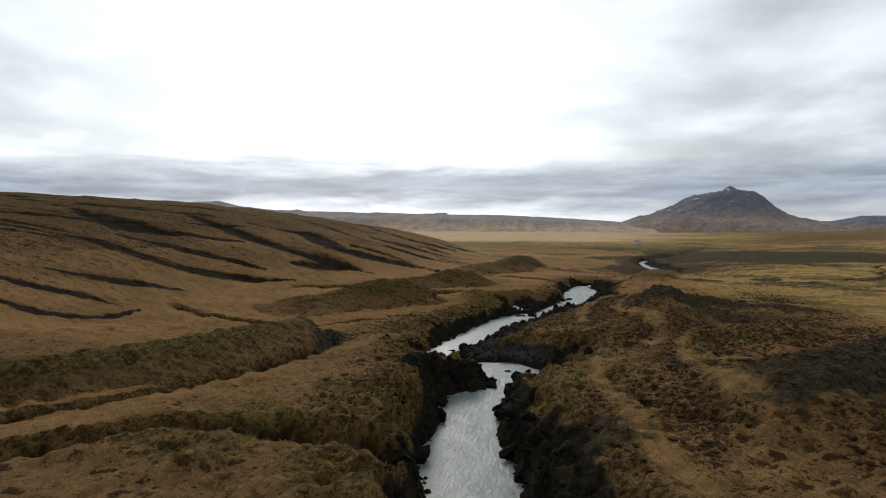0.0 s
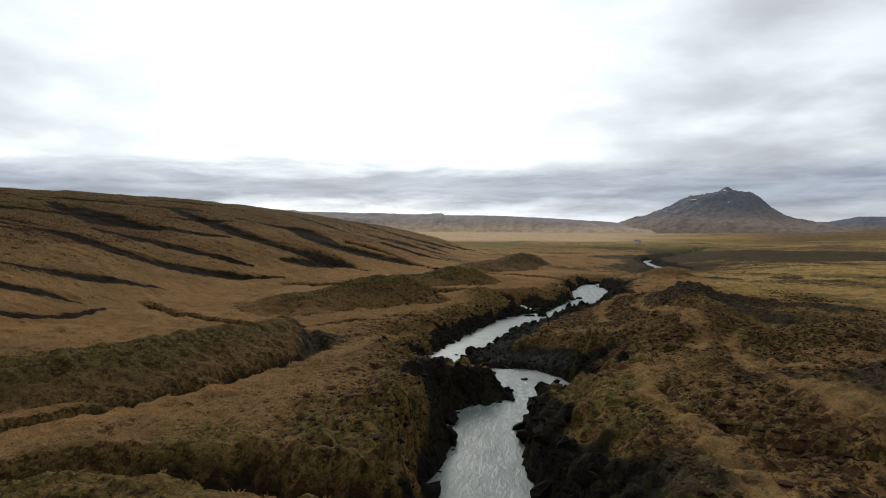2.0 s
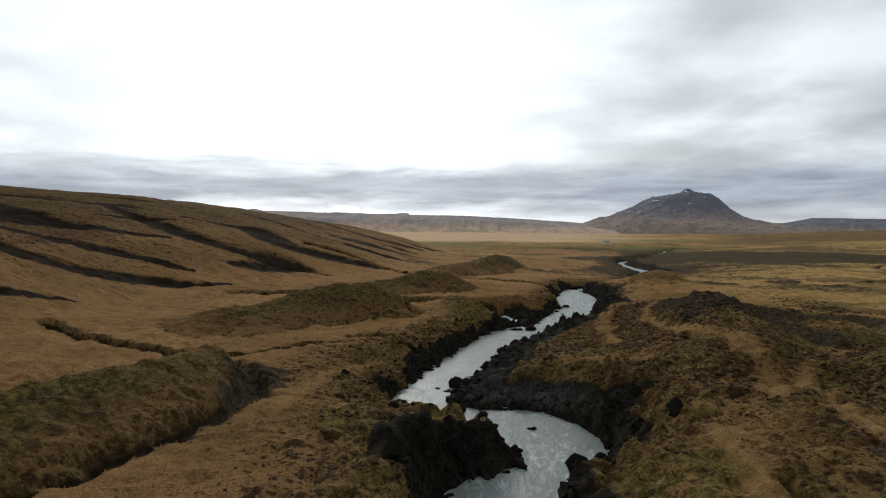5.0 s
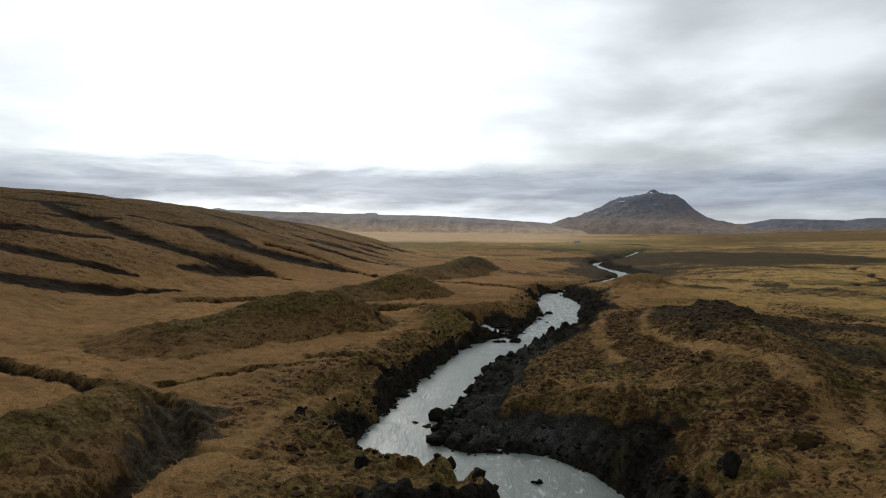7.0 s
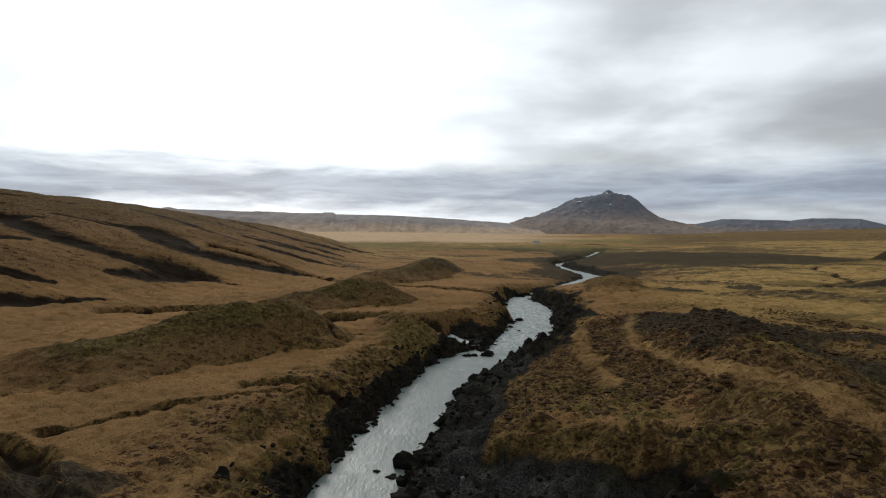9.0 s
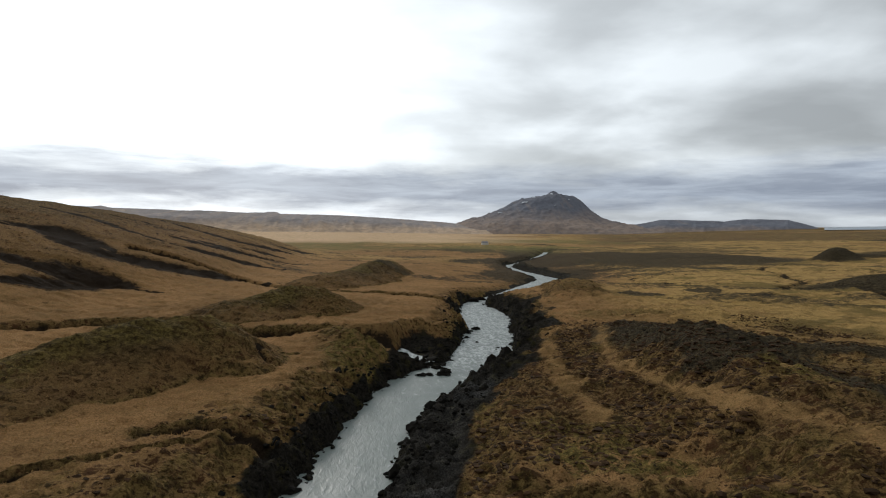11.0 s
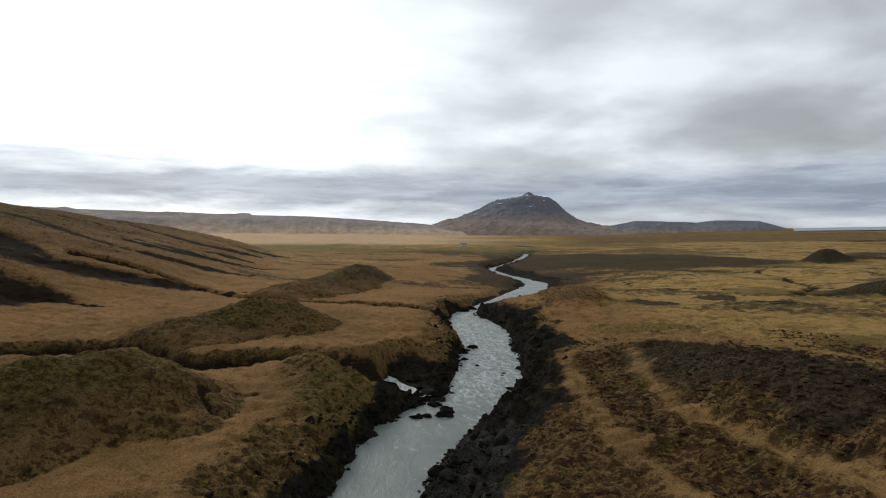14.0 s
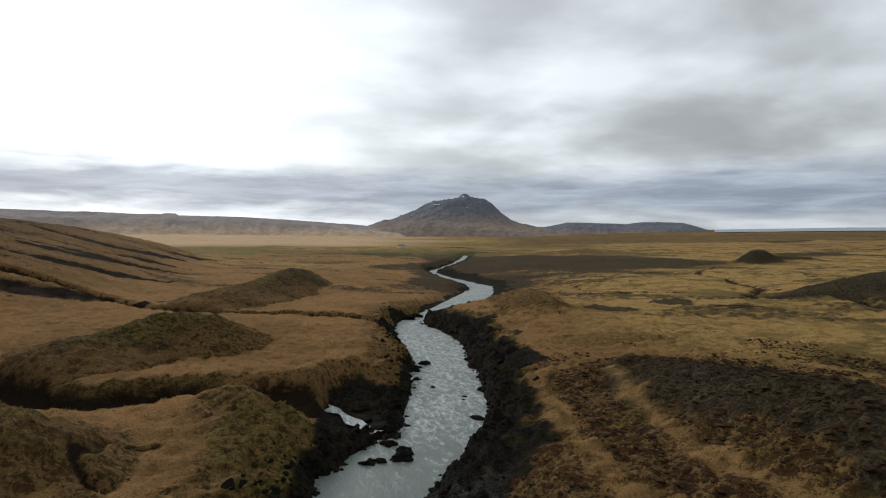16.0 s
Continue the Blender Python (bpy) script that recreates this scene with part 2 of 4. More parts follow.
def land(x, y):
    """Height of the ground and the cover masks at the plan points x, y."""
    d, left = river_distance(x, y)
    rough = fbm(x, y, 9, 3, 11)
    fine = fbm(x, y, 2.6, 3, 23)
    dn = d + 1.6 * rough + 0.9 * fine
    base = 6.3 + 2.4 * smooth(150, 95, y) + far_plain(x, y)
    right_shelf = ~left & (y > 20) & (y < 420)
    base = base + np.where(right_shelf, -1.4 * smooth(40, 10, d) * smooth(150, 180, y), 0)
    base = base + 0.9 * fbm(x, y, 55, 3, 31) + 0.45 * fbm(x, y, 14, 3, 37) * smooth(2, 9, d)
    # rounded forms
    cover, mound = np.zeros(x.shape), np.zeros(x.shape)
    for pts, h, w, start in RIDGES:
        p = np.array(pts, float)
        box = (x > p[:, 0].min() - 3 * w) & (x < p[:, 0].max() + 3 * w) & (y > p[:, 1].min() - 3 * w) & (y < p[:, 1].max() + 3 * w)
        q, k = chain_distance(x[box], y[box], rounded(p, 2))
        q = q * (1 + 0.16 * fbm(x[box], y[box], 9, 3, 41))
        if w in STEEP:
            form = np.maximum(1.0 - np.sqrt((q / (1.25 * w)) ** 2 + 0.02), 0) / 0.86
            form = form + 0.05 * np.abs(fbm(x[box], y[box], 5, 3, 47)) * (form > 0.02)
            # mask of the painted flank shade, weaker at the crest's far end
            mound[box] = np.maximum(mound[box], smooth(0.03, 0.13, form + 0.05 * fbm(x[box], y[box], 7, 3, 45)) * (1 - 0.6 * smooth(0.72, 1.0, k + 0.15 * fbm(x[box], y[box], 9, 3, 46))))
        else:
            form = np.exp(-(q / w) ** 2 * 1.35)
        form = form * (start + (1 - start) * smooth(0, 0.7, k))
        base[box] += h * form
        cover[box] = np.maximum(cover[box], form * (0.55 if w in STEEP else 1.0))
    up, hd = hill(x, y)
    base = base + up + smooth(0, 60, hd) * 1.6 * fbm(x, y, 32, 4, 43)
    soil = np.zeros(x.shape)
    # hillside gullies, all running down the slope alike
    for pts, narrow in STREAKS:
        p, wide = np.array(pts, float), 1.15 * narrow
        p = np.concatenate([[p[0] + 0.4 * (p[0] - p[1])], p, [p[-1] + 0.6 * (p[-1] - p[-2])]])
        box = (x > p[:, 0].min() - 25) & (x < p[:, 0].max() + 25) & (y > p[:, 1].min() - 25) & (y < p[:, 1].max() + 25)
        q, k = chain_distance(x[box], y[box], rounded(p, 2))
        q = np.maximum(q + 0.26 * wide * fbm(x[box] * 0.35, y[box], 12, 4, 50) + 0.12 * wide * fbm(x[box] * 0.5, y[box], 4, 3, 53), 0)
        w = wide * (0.16 + 0.84 * np.sin(np.pi * np.clip(0.06 + 0.9 * k, 0, 1)))
        base[box] -= 0.22 * w * np.exp(-(q / (w * 1.2)) ** 2)
        # bare soil, plus the shade of the gully walls as colour
        soil[box] = np.maximum(soil[box], 1.25 * np.exp(-(q / w) ** 2))
    run = fbm((x * 0.985 + y * 0.17 + 14 * fbm(x, y, 60, 2, 57)) * 0.12, -x * 0.17 + y * 0.985, 12, 4, 58)
    soil = np.maximum(soil, 0.8 * smooth(0.20, 0.36, run + 0.06 * fbm(x, y, 6, 3, 59)) * smooth(45, 90, hd) * (y < 1000))
    base = base - 0.6 * smooth(0.10, 0.36, run) * smooth(10, 40, hd) * (y < 1000)
    for pts, depth, w in GULLIES:
        p = np.array(pts, float)
        box = (x > p[:, 0].min() - 4 * w) & (x < p[:, 0].max() + 4 * w) & (y > p[:, 1].min() - 4 * w) & (y < p[:, 1].max() + 4 * w)
        q, k = chain_distance(x[box], y[box], rounded(p, 2))
        q = np.maximum(q + min(1.0, w / 2) * (1.1 * rough[box] + 0.9 * fine[box]), 0)
        form = np.exp(-(q / w) ** 4)
        base[box] -= depth * form
        # dark soil spread up the scarp faces to paint their shade as well
        soil[box] = np.maximum(soil[box], np.exp(-(q / (1.05 * w)) ** 4) * (0.72 if w < 3.3 else 1.0) if w > 2.5 else np.exp(-(q / w) ** 2) * min(1.0, 0.45 + depth / 3))
    # banks
    gravel = np.where(~left, smooth(138, 144, y) * smooth(222, 208, y), 0.0)
    sheer = smooth(142, 134, y) + 0.3 * smooth(226, 240, y)
    slope_left = 0.42 * smooth(0.0, 2.6, dn) + 0.58 * smooth(1.5, 12.5, dn)
    cliff = np.where(left, slope_left * (1 - sheer) + smooth(0.0, 4.6, dn) * sheer, 0.60 * smooth(0.0, 2.6, dn) + 0.40 * smooth(3.5, 12.0, dn))
    shelf = 0.15 * smooth(0, 3, dn) + 0.30 * smooth(7, 12, dn) + 0.55 * smooth(9, 17, dn)
    cliff = cliff * (1 - gravel) + shelf * gravel
    bar = np.where(left, smooth(229, 235, y) * smooth(262, 254, y), 0.0)
    cliff = cliff * (1 - bar) + (0.12 * smooth(0, 2, dn) + 0.88 * smooth(12, 18, dn)) * bar
    far = smooth(350, 420, y)
    cliff = cliff * (1 - far) + smooth(0, 12, dn) * far
    base = base - (2.4 + 1.6 * smooth(580, 520, y)) * far * smooth(75, 10, d) * (y < 1100)
    z = np.where(d > -0.3, np.maximum(base, 1.0) * cliff, 0) - 0.9 * smooth(1.2, -1.5, d)
    crag = smooth(0.2, 1.5, d) * np.where(left & (y > 90), smooth(9, 3, d), smooth(14, 5, d)) * (smooth(400, 350, y) + smooth(540, 580, y))
    z = z + crag * (2.6 * np.abs(fbm(x, y, 4.2, 3, 61)) + 1.0 * fbm(x, y, 1.7, 2, 67) - 0.35)
    rock = np.where(left, np.maximum(smooth(4.8, 1.6, dn - 1.5 * smooth(92, 102, y) * smooth(130, 118, y) + 4.5 * fbm(x, y, 13, 3, 63)), bar * smooth(16, 12, d)), np.maximum(smooth(14, 6, dn + 5.0 * rough + 4.0 * smooth(140, 128, y)), gravel * smooth(12, 8, d)))
    pool = smooth(1.3, 0.8, np.hypot((x + 20.0) / 4.6, (y - 244.5) / 7.5) + 0.25 * fine)
    z = z * (1 - pool) + 0.25 * pool
    form = z
    bed = gravel * smooth(0.5, 2.0, d) * smooth(11, 8, d)
    # tussocks
    z = z + smooth(3, 8, d) * (0.42 * fbm(x, y, 2.3, 2, 71) + 0.24 * vnoise(x / 1.1, y / 1.1, 73) + 0.45 * np.abs(fbm(x, y, 6.5, 3, 75)))
    bushy = np.maximum(smooth(0.3, 0.7, cover), np.where(left, smooth(18, 8, d), smooth(80, 50, x)) * smooth(300, 250, y) * (d < 90) * (hd < 0)) * smooth(2.5, 5, d)
    z = z + bushy * (1.25 * np.abs(fbm(x, y, 3.4, 3, 77)) - 0.2)
    z = z * (1 - pool) + (0.15 + 0.25 * fine) * pool
    lava = smooth(-0.1, 0.35, fbm(x * 0.6, y, 130, 5, 81) + 0.72 * np.exp(-((y - 0.45 * (x - 60) - 560) / 120) ** 2) * smooth(-40, 40, x - 0.05 * y) - 0.35) * smooth(380, 470, y + 0.1 * x) * smooth(-30, 60, x + 90 - 0.1 * (y - 400))
    moor = smooth(0.12, 0.24, 0.6 * fbm(x * 0.6, y * 1.3, 40, 5, 85) + 0.55 * fbm(x * 0.7, y * 1.2, 13, 4, 86)) * smooth(40, 90, x + 0.12 * (y - 250) + np.where(y > 420, 160, 0)) * smooth(215, 300, y) * smooth(3600, 2000, y)
    lava = np.maximum(lava, 0.62 * moor)
    lava = np.maximum(lava, smooth(48, 14, d + 40 * fbm(x, y, 60, 4, 88)) * smooth(400, 470, y) * smooth(1300, 1000, y))
    crest = np.minimum(chain_distance(x, y, np.array([(29, 238), (30, 214), (31, 199), (33, 186), (40, 176)], float))[0], chain_distance(x, y, np.array([(30, 84), (42, 98), (62, 112)], float))[0])
    plain_d = np.hypot(x + 20, y - 110)
    vein = smooth(0.93, 0.985, 1 - np.abs(fbm(x * 0.45 + 0.2 * y, y * 1.1, 30, 4, 107))) * smooth(0.0, 0.25, fbm(x, y, 50, 3, 108) + 0.1)
    vein = vein * smooth(50, 80, x) * smooth(215, 250, y) * smooth(700, 450, y)
    soil = np.maximum(soil, 0.8 * vein)
    z = z - 0.5 * vein
    lava = np.maximum(lava, 0.6 * smooth(0.0, 0.16, 0.6 * fbm(x * 0.5, y, 110, 5, 90) + 0.5 * fbm(x * 0.6, y, 34, 4, 94)) * smooth(560, 700, plain_d) * smooth(1500, 1000, plain_d) * smooth(-20, 60, x - 0.12 * y))
    lava = np.maximum(lava, 0.58 * smooth(-0.12, 0.10, fbm(x * 0.35 + 0.2 * y, y, 320, 5, 100) + 0.35 * smooth(1800, 2800, plain_d)) * smooth(900, 1300, plain_d) * smooth(0.18, 0.34, (x + 20) / np.maximum(y, 1)))
    black = np.minimum(chain_distance(x, y, np.array([(165, 335), (260, 392), (430, 470)], float))[0], chain_distance(x, y, np.array([(344, 592), (400, 610)], float))[0])
    lava = np.maximum(lava, smooth(24, 12, black + 10 * fbm(x, y, 14, 4, 98)))
    lava = np.maximum(lava, smooth(15, 4, crest + 8 * fbm(x, y, 8, 4, 89)))
    brow = chain_distance(x, y, np.array([(33, 234), (50, 224), (68, 210)], float))[0]
    lava = np.maximum(lava, smooth(12, 5, brow + 8 * fbm(x, y, 8, 4, 84)))
    swell = smooth(330, 600, y) * smooth(-40, 60, x + 0.12 * y) * smooth(20, 80, d) * smooth(3800, 2500, np.hypot(x, y))
    z = z + lava * 1.5 * np.abs(fbm(x, y, 25, 3, 83)) + swell * 3.2 * fbm(x, y, 95, 4, 87)
    return z, rock, cover, soil, lava, d, left, hd, form, bed, mound


def axis(lo, core_lo, core_hi, hi, step, grow_lo, grow_hi):
    mid = list(np.arange(core_lo, core_hi + step / 2, step))
    s, p = step, mid[-1]
    while p < hi:
        s *= grow_hi
        p += s
        mid.append(p)
    s, p, low = step, core_lo, []
    while p > lo:
        s *= grow_lo
        p -= s
        low.append(p)
    return np.array(low[::-1] + mid)


def sheet(name, x, y, z, quads=None):
    """A mesh over a grid of rows and columns, or over those of its quads that are picked."""
    rows, cols = z.shape
    idx = np.arange(rows * cols).reshape(rows, cols)
    q = np.stack([idx[:-1, :-1], idx[:-1, 1:], idx[1:, 1:], idx[1:, :-1]], -1).reshape(-1, 4)
    co = np.stack([x, y, z], -1).reshape(-1, 3)
    if quads is not None:
        q = q[quads.reshape(-1)]
        used, q = np.unique(q, return_inverse=True)
        q, co = q.reshape(-1, 4), co[used]
    else:
        used = np.arange(rows * cols)
    me = bpy.data.meshes.new(name)
    me.vertices.add(len(co))
    me.vertices.foreach_set("co", co.astype(np.float32).ravel())
    me.loops.add(q.size)
    me.loops.foreach_set("vertex_index", q.astype(np.int32).ravel())
    me.polygons.add(len(q))
    me.polygons.foreach_set("loop_start", np.arange(0, q.size, 4, dtype=np.int32))
    me.polygons.foreach_set("use_smooth", np.ones(len(q), bool))
    me.update(calc_edges=True)
    me.validate()
    return me, used


def give(me, name, values, used):
    me.attributes.new(name, "FLOAT", "POINT").data.foreach_set("value", values.reshape(-1)[used].astype(np.float32))


# ---- materials ----
def surface(name):
    m = bpy.data.materials.new(name)
    m.use_nodes = True
    tree = m.node_tree
    add = nodes_of(tree)
    return m, add, tree.nodes["Principled BSDF"], tree


def noise_tex(add, vec, scale, detail=5.0, rough=0.55, distort=0.0):
    return add("ShaderNodeTexNoise", ins={"Vector": vec, "Scale": scale, "Detail": detail, "Roughness": rough, "Distortion": distort}).outputs[0]


def attr(add, name):
    n = add("ShaderNodeAttribute")
    n.attribute_name = name
    return n.outputs["Fac"]


def ground_material():
    m, add, bsdf, tree = surface("moor_ground")
    pos = add("ShaderNodeNewGeometry").outputs["Position"]
    n_huge, n_big = noise_tex(add, pos, 0.006, 6), noise_tex(add, pos, 0.045, 6, 0.6)
    n_mid, n_small, n_fine = noise_tex(add, pos, 0.30, 7, 0.66, 0.4), noise_tex(add, pos, 1.3, 6, 0.7, 0.5), noise_tex(add, pos, 4.5, 4, 0.7)
    grass = mix(add, ramp(add, n_big, [(0.38, 0.0), (0.62, 1.0)]), (0.355, 0.194, 0.080), (0.238, 0.132, 0.054))
    grass = mix(add, ramp(add, n_mid, [(0.48, 0.0), (0.68, 0.65)]), grass, (0.185, 0.112, 0.043))
    grass = mix(add, ramp(add, n_small, [(0.45, 0.0), (0.75, 0.35)]), grass, (0.43, 0.255, 0.102))
    grass = mix(add, ramp(add, n_fine, [(0.36, 0.35), (0.50, 0.0)]), grass, (0.150, 0.088, 0.034))
    # yellow-green plain beside the river and the greener far fields
    olive = mix(add, ramp(add, n_mid, [(0.35, 0.0), (0.65, 1.0)]), (0.49, 0.305, 0.112), (0.33, 0.212, 0.074))
    n_plain, n_turf = noise_tex(add, pos, 0.022, 9, 0.68, 0.6), noise_tex(add, pos, 0.11, 8, 0.7, 0.5)
    olive = mix(add, ramp(add, n_turf, [(0.50, 0.0), (0.60, 0.75)]), olive, (0.185, 0.122, 0.046))
    olive = mix(add, ramp(add, n_plain, [(0.52, 0.0), (0.58, 0.85)]), olive, (0.165, 0.118, 0.042))
    olive = mix(add, ramp(add, n_plain, [(0.30, 0.8), (0.42, 0.0)]), olive, (0.40, 0.235, 0.10))
    col = mix(add, attr(add, "olive"), grass, olive)
    # heath: red-brown and black-brown dwarf shrubs in patches
    patch = math_node(add, "ADD", math_node(add, "MULTIPLY", n_small, 0.45), math_node(add, "MULTIPLY", n_mid, 0.55))
    clump = math_node(add, "ADD", math_node(add, "MULTIPLY", noise_tex(add, pos, 1.0, 6, 0.74, 0.4), 0.6), math_node(add, "MULTIPLY", n_mid, 0.4))
    heath_at = attr(add, "heath")
    col = mix(add, math_node(add, "MULTIPLY", attr(add, "brown"), 0.78), col, mix(add, ramp(add, n_small, [(0.38, 0.0), (0.62, 1.0)]), (0.058, 0.034, 0.014), (0.190, 0.115, 0.046)))
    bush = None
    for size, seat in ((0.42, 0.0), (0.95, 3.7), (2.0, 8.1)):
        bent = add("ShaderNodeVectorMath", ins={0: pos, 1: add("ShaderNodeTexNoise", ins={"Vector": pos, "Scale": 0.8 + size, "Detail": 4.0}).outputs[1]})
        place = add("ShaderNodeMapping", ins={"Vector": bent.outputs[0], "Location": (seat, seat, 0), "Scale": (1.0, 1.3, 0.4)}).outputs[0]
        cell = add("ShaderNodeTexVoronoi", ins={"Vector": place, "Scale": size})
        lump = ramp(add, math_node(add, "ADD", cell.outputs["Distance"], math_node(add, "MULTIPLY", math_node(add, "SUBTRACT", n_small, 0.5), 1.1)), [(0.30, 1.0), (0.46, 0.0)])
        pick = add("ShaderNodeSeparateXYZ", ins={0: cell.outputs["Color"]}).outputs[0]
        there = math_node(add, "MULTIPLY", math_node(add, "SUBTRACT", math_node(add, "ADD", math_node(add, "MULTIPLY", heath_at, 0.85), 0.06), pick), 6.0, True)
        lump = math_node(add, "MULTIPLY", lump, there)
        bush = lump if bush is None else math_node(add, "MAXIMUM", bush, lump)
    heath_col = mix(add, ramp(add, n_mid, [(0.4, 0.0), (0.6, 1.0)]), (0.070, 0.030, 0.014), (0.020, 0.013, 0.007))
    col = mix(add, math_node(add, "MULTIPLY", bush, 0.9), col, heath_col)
    # dark slopes of the mounds: thin growth over brown soil, with backlit shade painted in
    mound_shade_col = mix(add, ramp(add, clump, [(0.42, 0.0), (0.58, 1.0)]), (0.026, 0.017, 0.008), (0.165, 0.104, 0.042))
    col = mix(add, attr(add, "mound"), col, mound_shade_col)
    moss_col = mix(add, ramp(add, n_small, [(0.38, 0.0), (0.62, 1.0)]), (0.028, 0.021, 0.009), (0.205, 0.150, 0.044))
    moss = math_node(add, "MULTIPLY", attr(add, "moss"), ramp(add, clump, [(0.43, 0.15), (0.50, 1.0)]))
    col = mix(add, moss, col, moss_col)
    # near-black for bare soil and for painted shade on gully walls
    soil_shade_col = mix(add, n_mid, (0.011, 0.008, 0.006), (0.040, 0.026, 0.015))
    soil = ramp(add, math_node(add, "ADD", attr(add, "soil"), math_node(add, "MULTIPLY", math_node(add, "SUBTRACT", patch, 0.5), 2.0)), [(0.36, 0.0), (0.62, 1.0)])
    col = mix(add, soil, col, soil_shade_col)
    lava_col = mix(add, ramp(add, n_small, [(0.38, 0.0), (0.62, 1.0)]), (0.018, 0.016, 0.013), (0.088, 0.068, 0.038))
    lava = ramp(add, math_node(add, "ADD", attr(add, "lava"), math_node(add, "MULTIPLY", math_node(add, "SUBTRACT", patch, 0.5), 2.2)), [(0.34, 0.0), (0.72, 0.92)])
    col = mix(add, lava, col, lava_col)
    rock_col = mix(add, ramp(add, n_small, [(0.35, 0.0), (0.65, 1.0)]), (0.006, 0.005, 0.0045), (0.036, 0.031, 0.023))
    rock_col = mix(add, ramp(add, n_mid, [(0.53, 0.0), (0.66, 0.75)]), rock_col, (0.050, 0.043, 0.014))
    rock = ramp(add, math_node(add, "ADD", attr(add, "rock"), math_node(add, "MULTIPLY", math_node(add, "SUBTRACT", patch, 0.5), 1.8)), [(0.40, 0.0), (0.60, 1.0)])
    col = mix(add, rock, col, rock_col)
    pebbles = mix(add, ramp(add, n_fine, [(0.35, 0.0), (0.65, 1.0)]), (0.020, 0.019, 0.018), (0.105, 0.100, 0.092))
    col = mix(add, math_node(add, "MULTIPLY", attr(add, "gravel"), ramp(add, n_mid, [(0.40, 0.25), (0.55, 1.0)])), col, pebbles)
    # worn footpaths
    path_col = mix(add, n_mid, (0.20, 0.118, 0.047), (0.38, 0.228, 0.092))
    col = mix(add, math_node(add, "MULTIPLY", attr(add, "path"), ramp(add, clump, [(0.41, 0.12), (0.52, 1.0)])), col, path_col)
    col = mix(add, math_node(add, "MULTIPLY", attr(add, "green"), ramp(add, n_big, [(0.35, 0.3), (0.6, 1.0)])), col, (0.165, 0.140, 0.050))
    # far field of dry grass, paled to paint in a patch of sunlight
    col = mix(add, math_node(add, "MULTIPLY", attr(add, "sunlit_meadow"), ramp(add, n_big, [(0.3, 0.65), (0.6, 1.0)])), col, mix(add, n_huge, (0.50, 0.335, 0.19), (0.72, 0.51, 0.32)))
    # fine grain of stems and stones
    grain = math_node(add, "MAXIMUM", math_node(add, "ADD", math_node(add, "MULTIPLY", math_node(add, "SUBTRACT", n_fine, 0.5), 1.9), 1.04), 0.45)
    col = mix(add, 1.0, col, grain, "MULTIPLY")
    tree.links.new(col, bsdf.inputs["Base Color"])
    bsdf.inputs["Roughness"].default_value = 0.95
    bsdf.inputs["Specular IOR Level"].default_value = 0.03
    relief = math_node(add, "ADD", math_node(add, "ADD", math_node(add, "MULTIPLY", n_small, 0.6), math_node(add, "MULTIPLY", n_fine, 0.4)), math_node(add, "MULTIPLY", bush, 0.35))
    bump = add("ShaderNodeBump", ins={"Height": relief, "Strength": 1.0, "Distance": 0.65})
    tree.links.new(bump.outputs[0], bsdf.inputs["Normal"])
    return m


def water_material():
    m, add, bsdf, tree = surface("milky_river_water")
    pos = add("ShaderNodeNewGeometry").outputs["Position"]
    flow = add("ShaderNodeMapping", ins={"Vector": pos, "Scale": (1.0, 0.38, 1.0)}).outputs[0]
    wave, chop = noise_tex(add, flow, 0.55, 5, 0.6, 1.2), noise_tex(add, flow, 1.6, 4, 0.55, 0.8)
    foam_n = math_node(add, "ADD", math_node(add, "MULTIPLY", chop, 0.55), math_node(add, "MULTIPLY", wave, 0.45))
    foam = ramp(add, math_node(add, "ADD", foam_n, math_node(add, "MULTIPLY", attr(add, "foam"), 0.16)), [(0.63, 0.0), (0.84, 1.0)])
    col = mix(add, wave, (0.098, 0.124, 0.110), (0.178, 0.208, 0.188))
    col = mix(add, foam, col, (0.56, 0.585, 0.58))
    tree.links.new(col, bsdf.inputs["Base Color"])
    tree.links.new(ramp(add, foam, [(0.0, 0.48), (1.0, 0.8)]), bsdf.inputs["Roughness"])
    bump = add("ShaderNodeBump", ins={"Height": foam_n, "Strength": 0.40, "Distance": 0.4})
    tree.links.new(bump.outputs[0], bsdf.inputs["Normal"])
    return m


def mountain_material(name, low, high, snow_line=False):
    m, add, bsdf, tree = surface(name)
    pos = add("ShaderNodeNewGeometry").outputs["Position"]
    big, mid = noise_tex(add, pos, 0.006, 7, 0.6), noise_tex(add, pos, 0.03, 6, 0.6)
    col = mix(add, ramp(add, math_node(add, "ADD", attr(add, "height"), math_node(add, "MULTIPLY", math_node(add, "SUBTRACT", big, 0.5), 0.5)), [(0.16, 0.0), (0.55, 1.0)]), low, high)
    ribs = noise_tex(add, add("ShaderNodeMapping", ins={"Vector": pos, "Scale": (1.0, 0.10, 0.25)}).outputs[0], 0.022, 7, 0.6, 0.4)
    col = mix(add, ramp(add, ribs, [(0.50, 0.0), (0.66, 0.28)]), col, tuple(c * 0.6 for c in high))
    col = mix(add, ramp(add, ribs, [(0.32, 0.45), (0.46, 0.0)]), col, low)
    col = mix(add, ramp(add, mid, [(0.4, 0.0), (0.7, 0.45)]), col, tuple(c * 0.5 for c in high))
    tree.links.new(col, bsdf.inputs["Base Color"])
    bsdf.inputs["Roughness"].default_value = 1.0
    bsdf.inputs["Specular IOR Level"].default_value = 0.1
    bump = add("ShaderNodeBump", ins={"Height": mid, "Strength": 0.6, "Distance": 15.0})
    tree.links.new(bump.outputs[0], bsdf.inputs["Normal"])
    return m


GROUND, WATER = ground_material(), water_material()
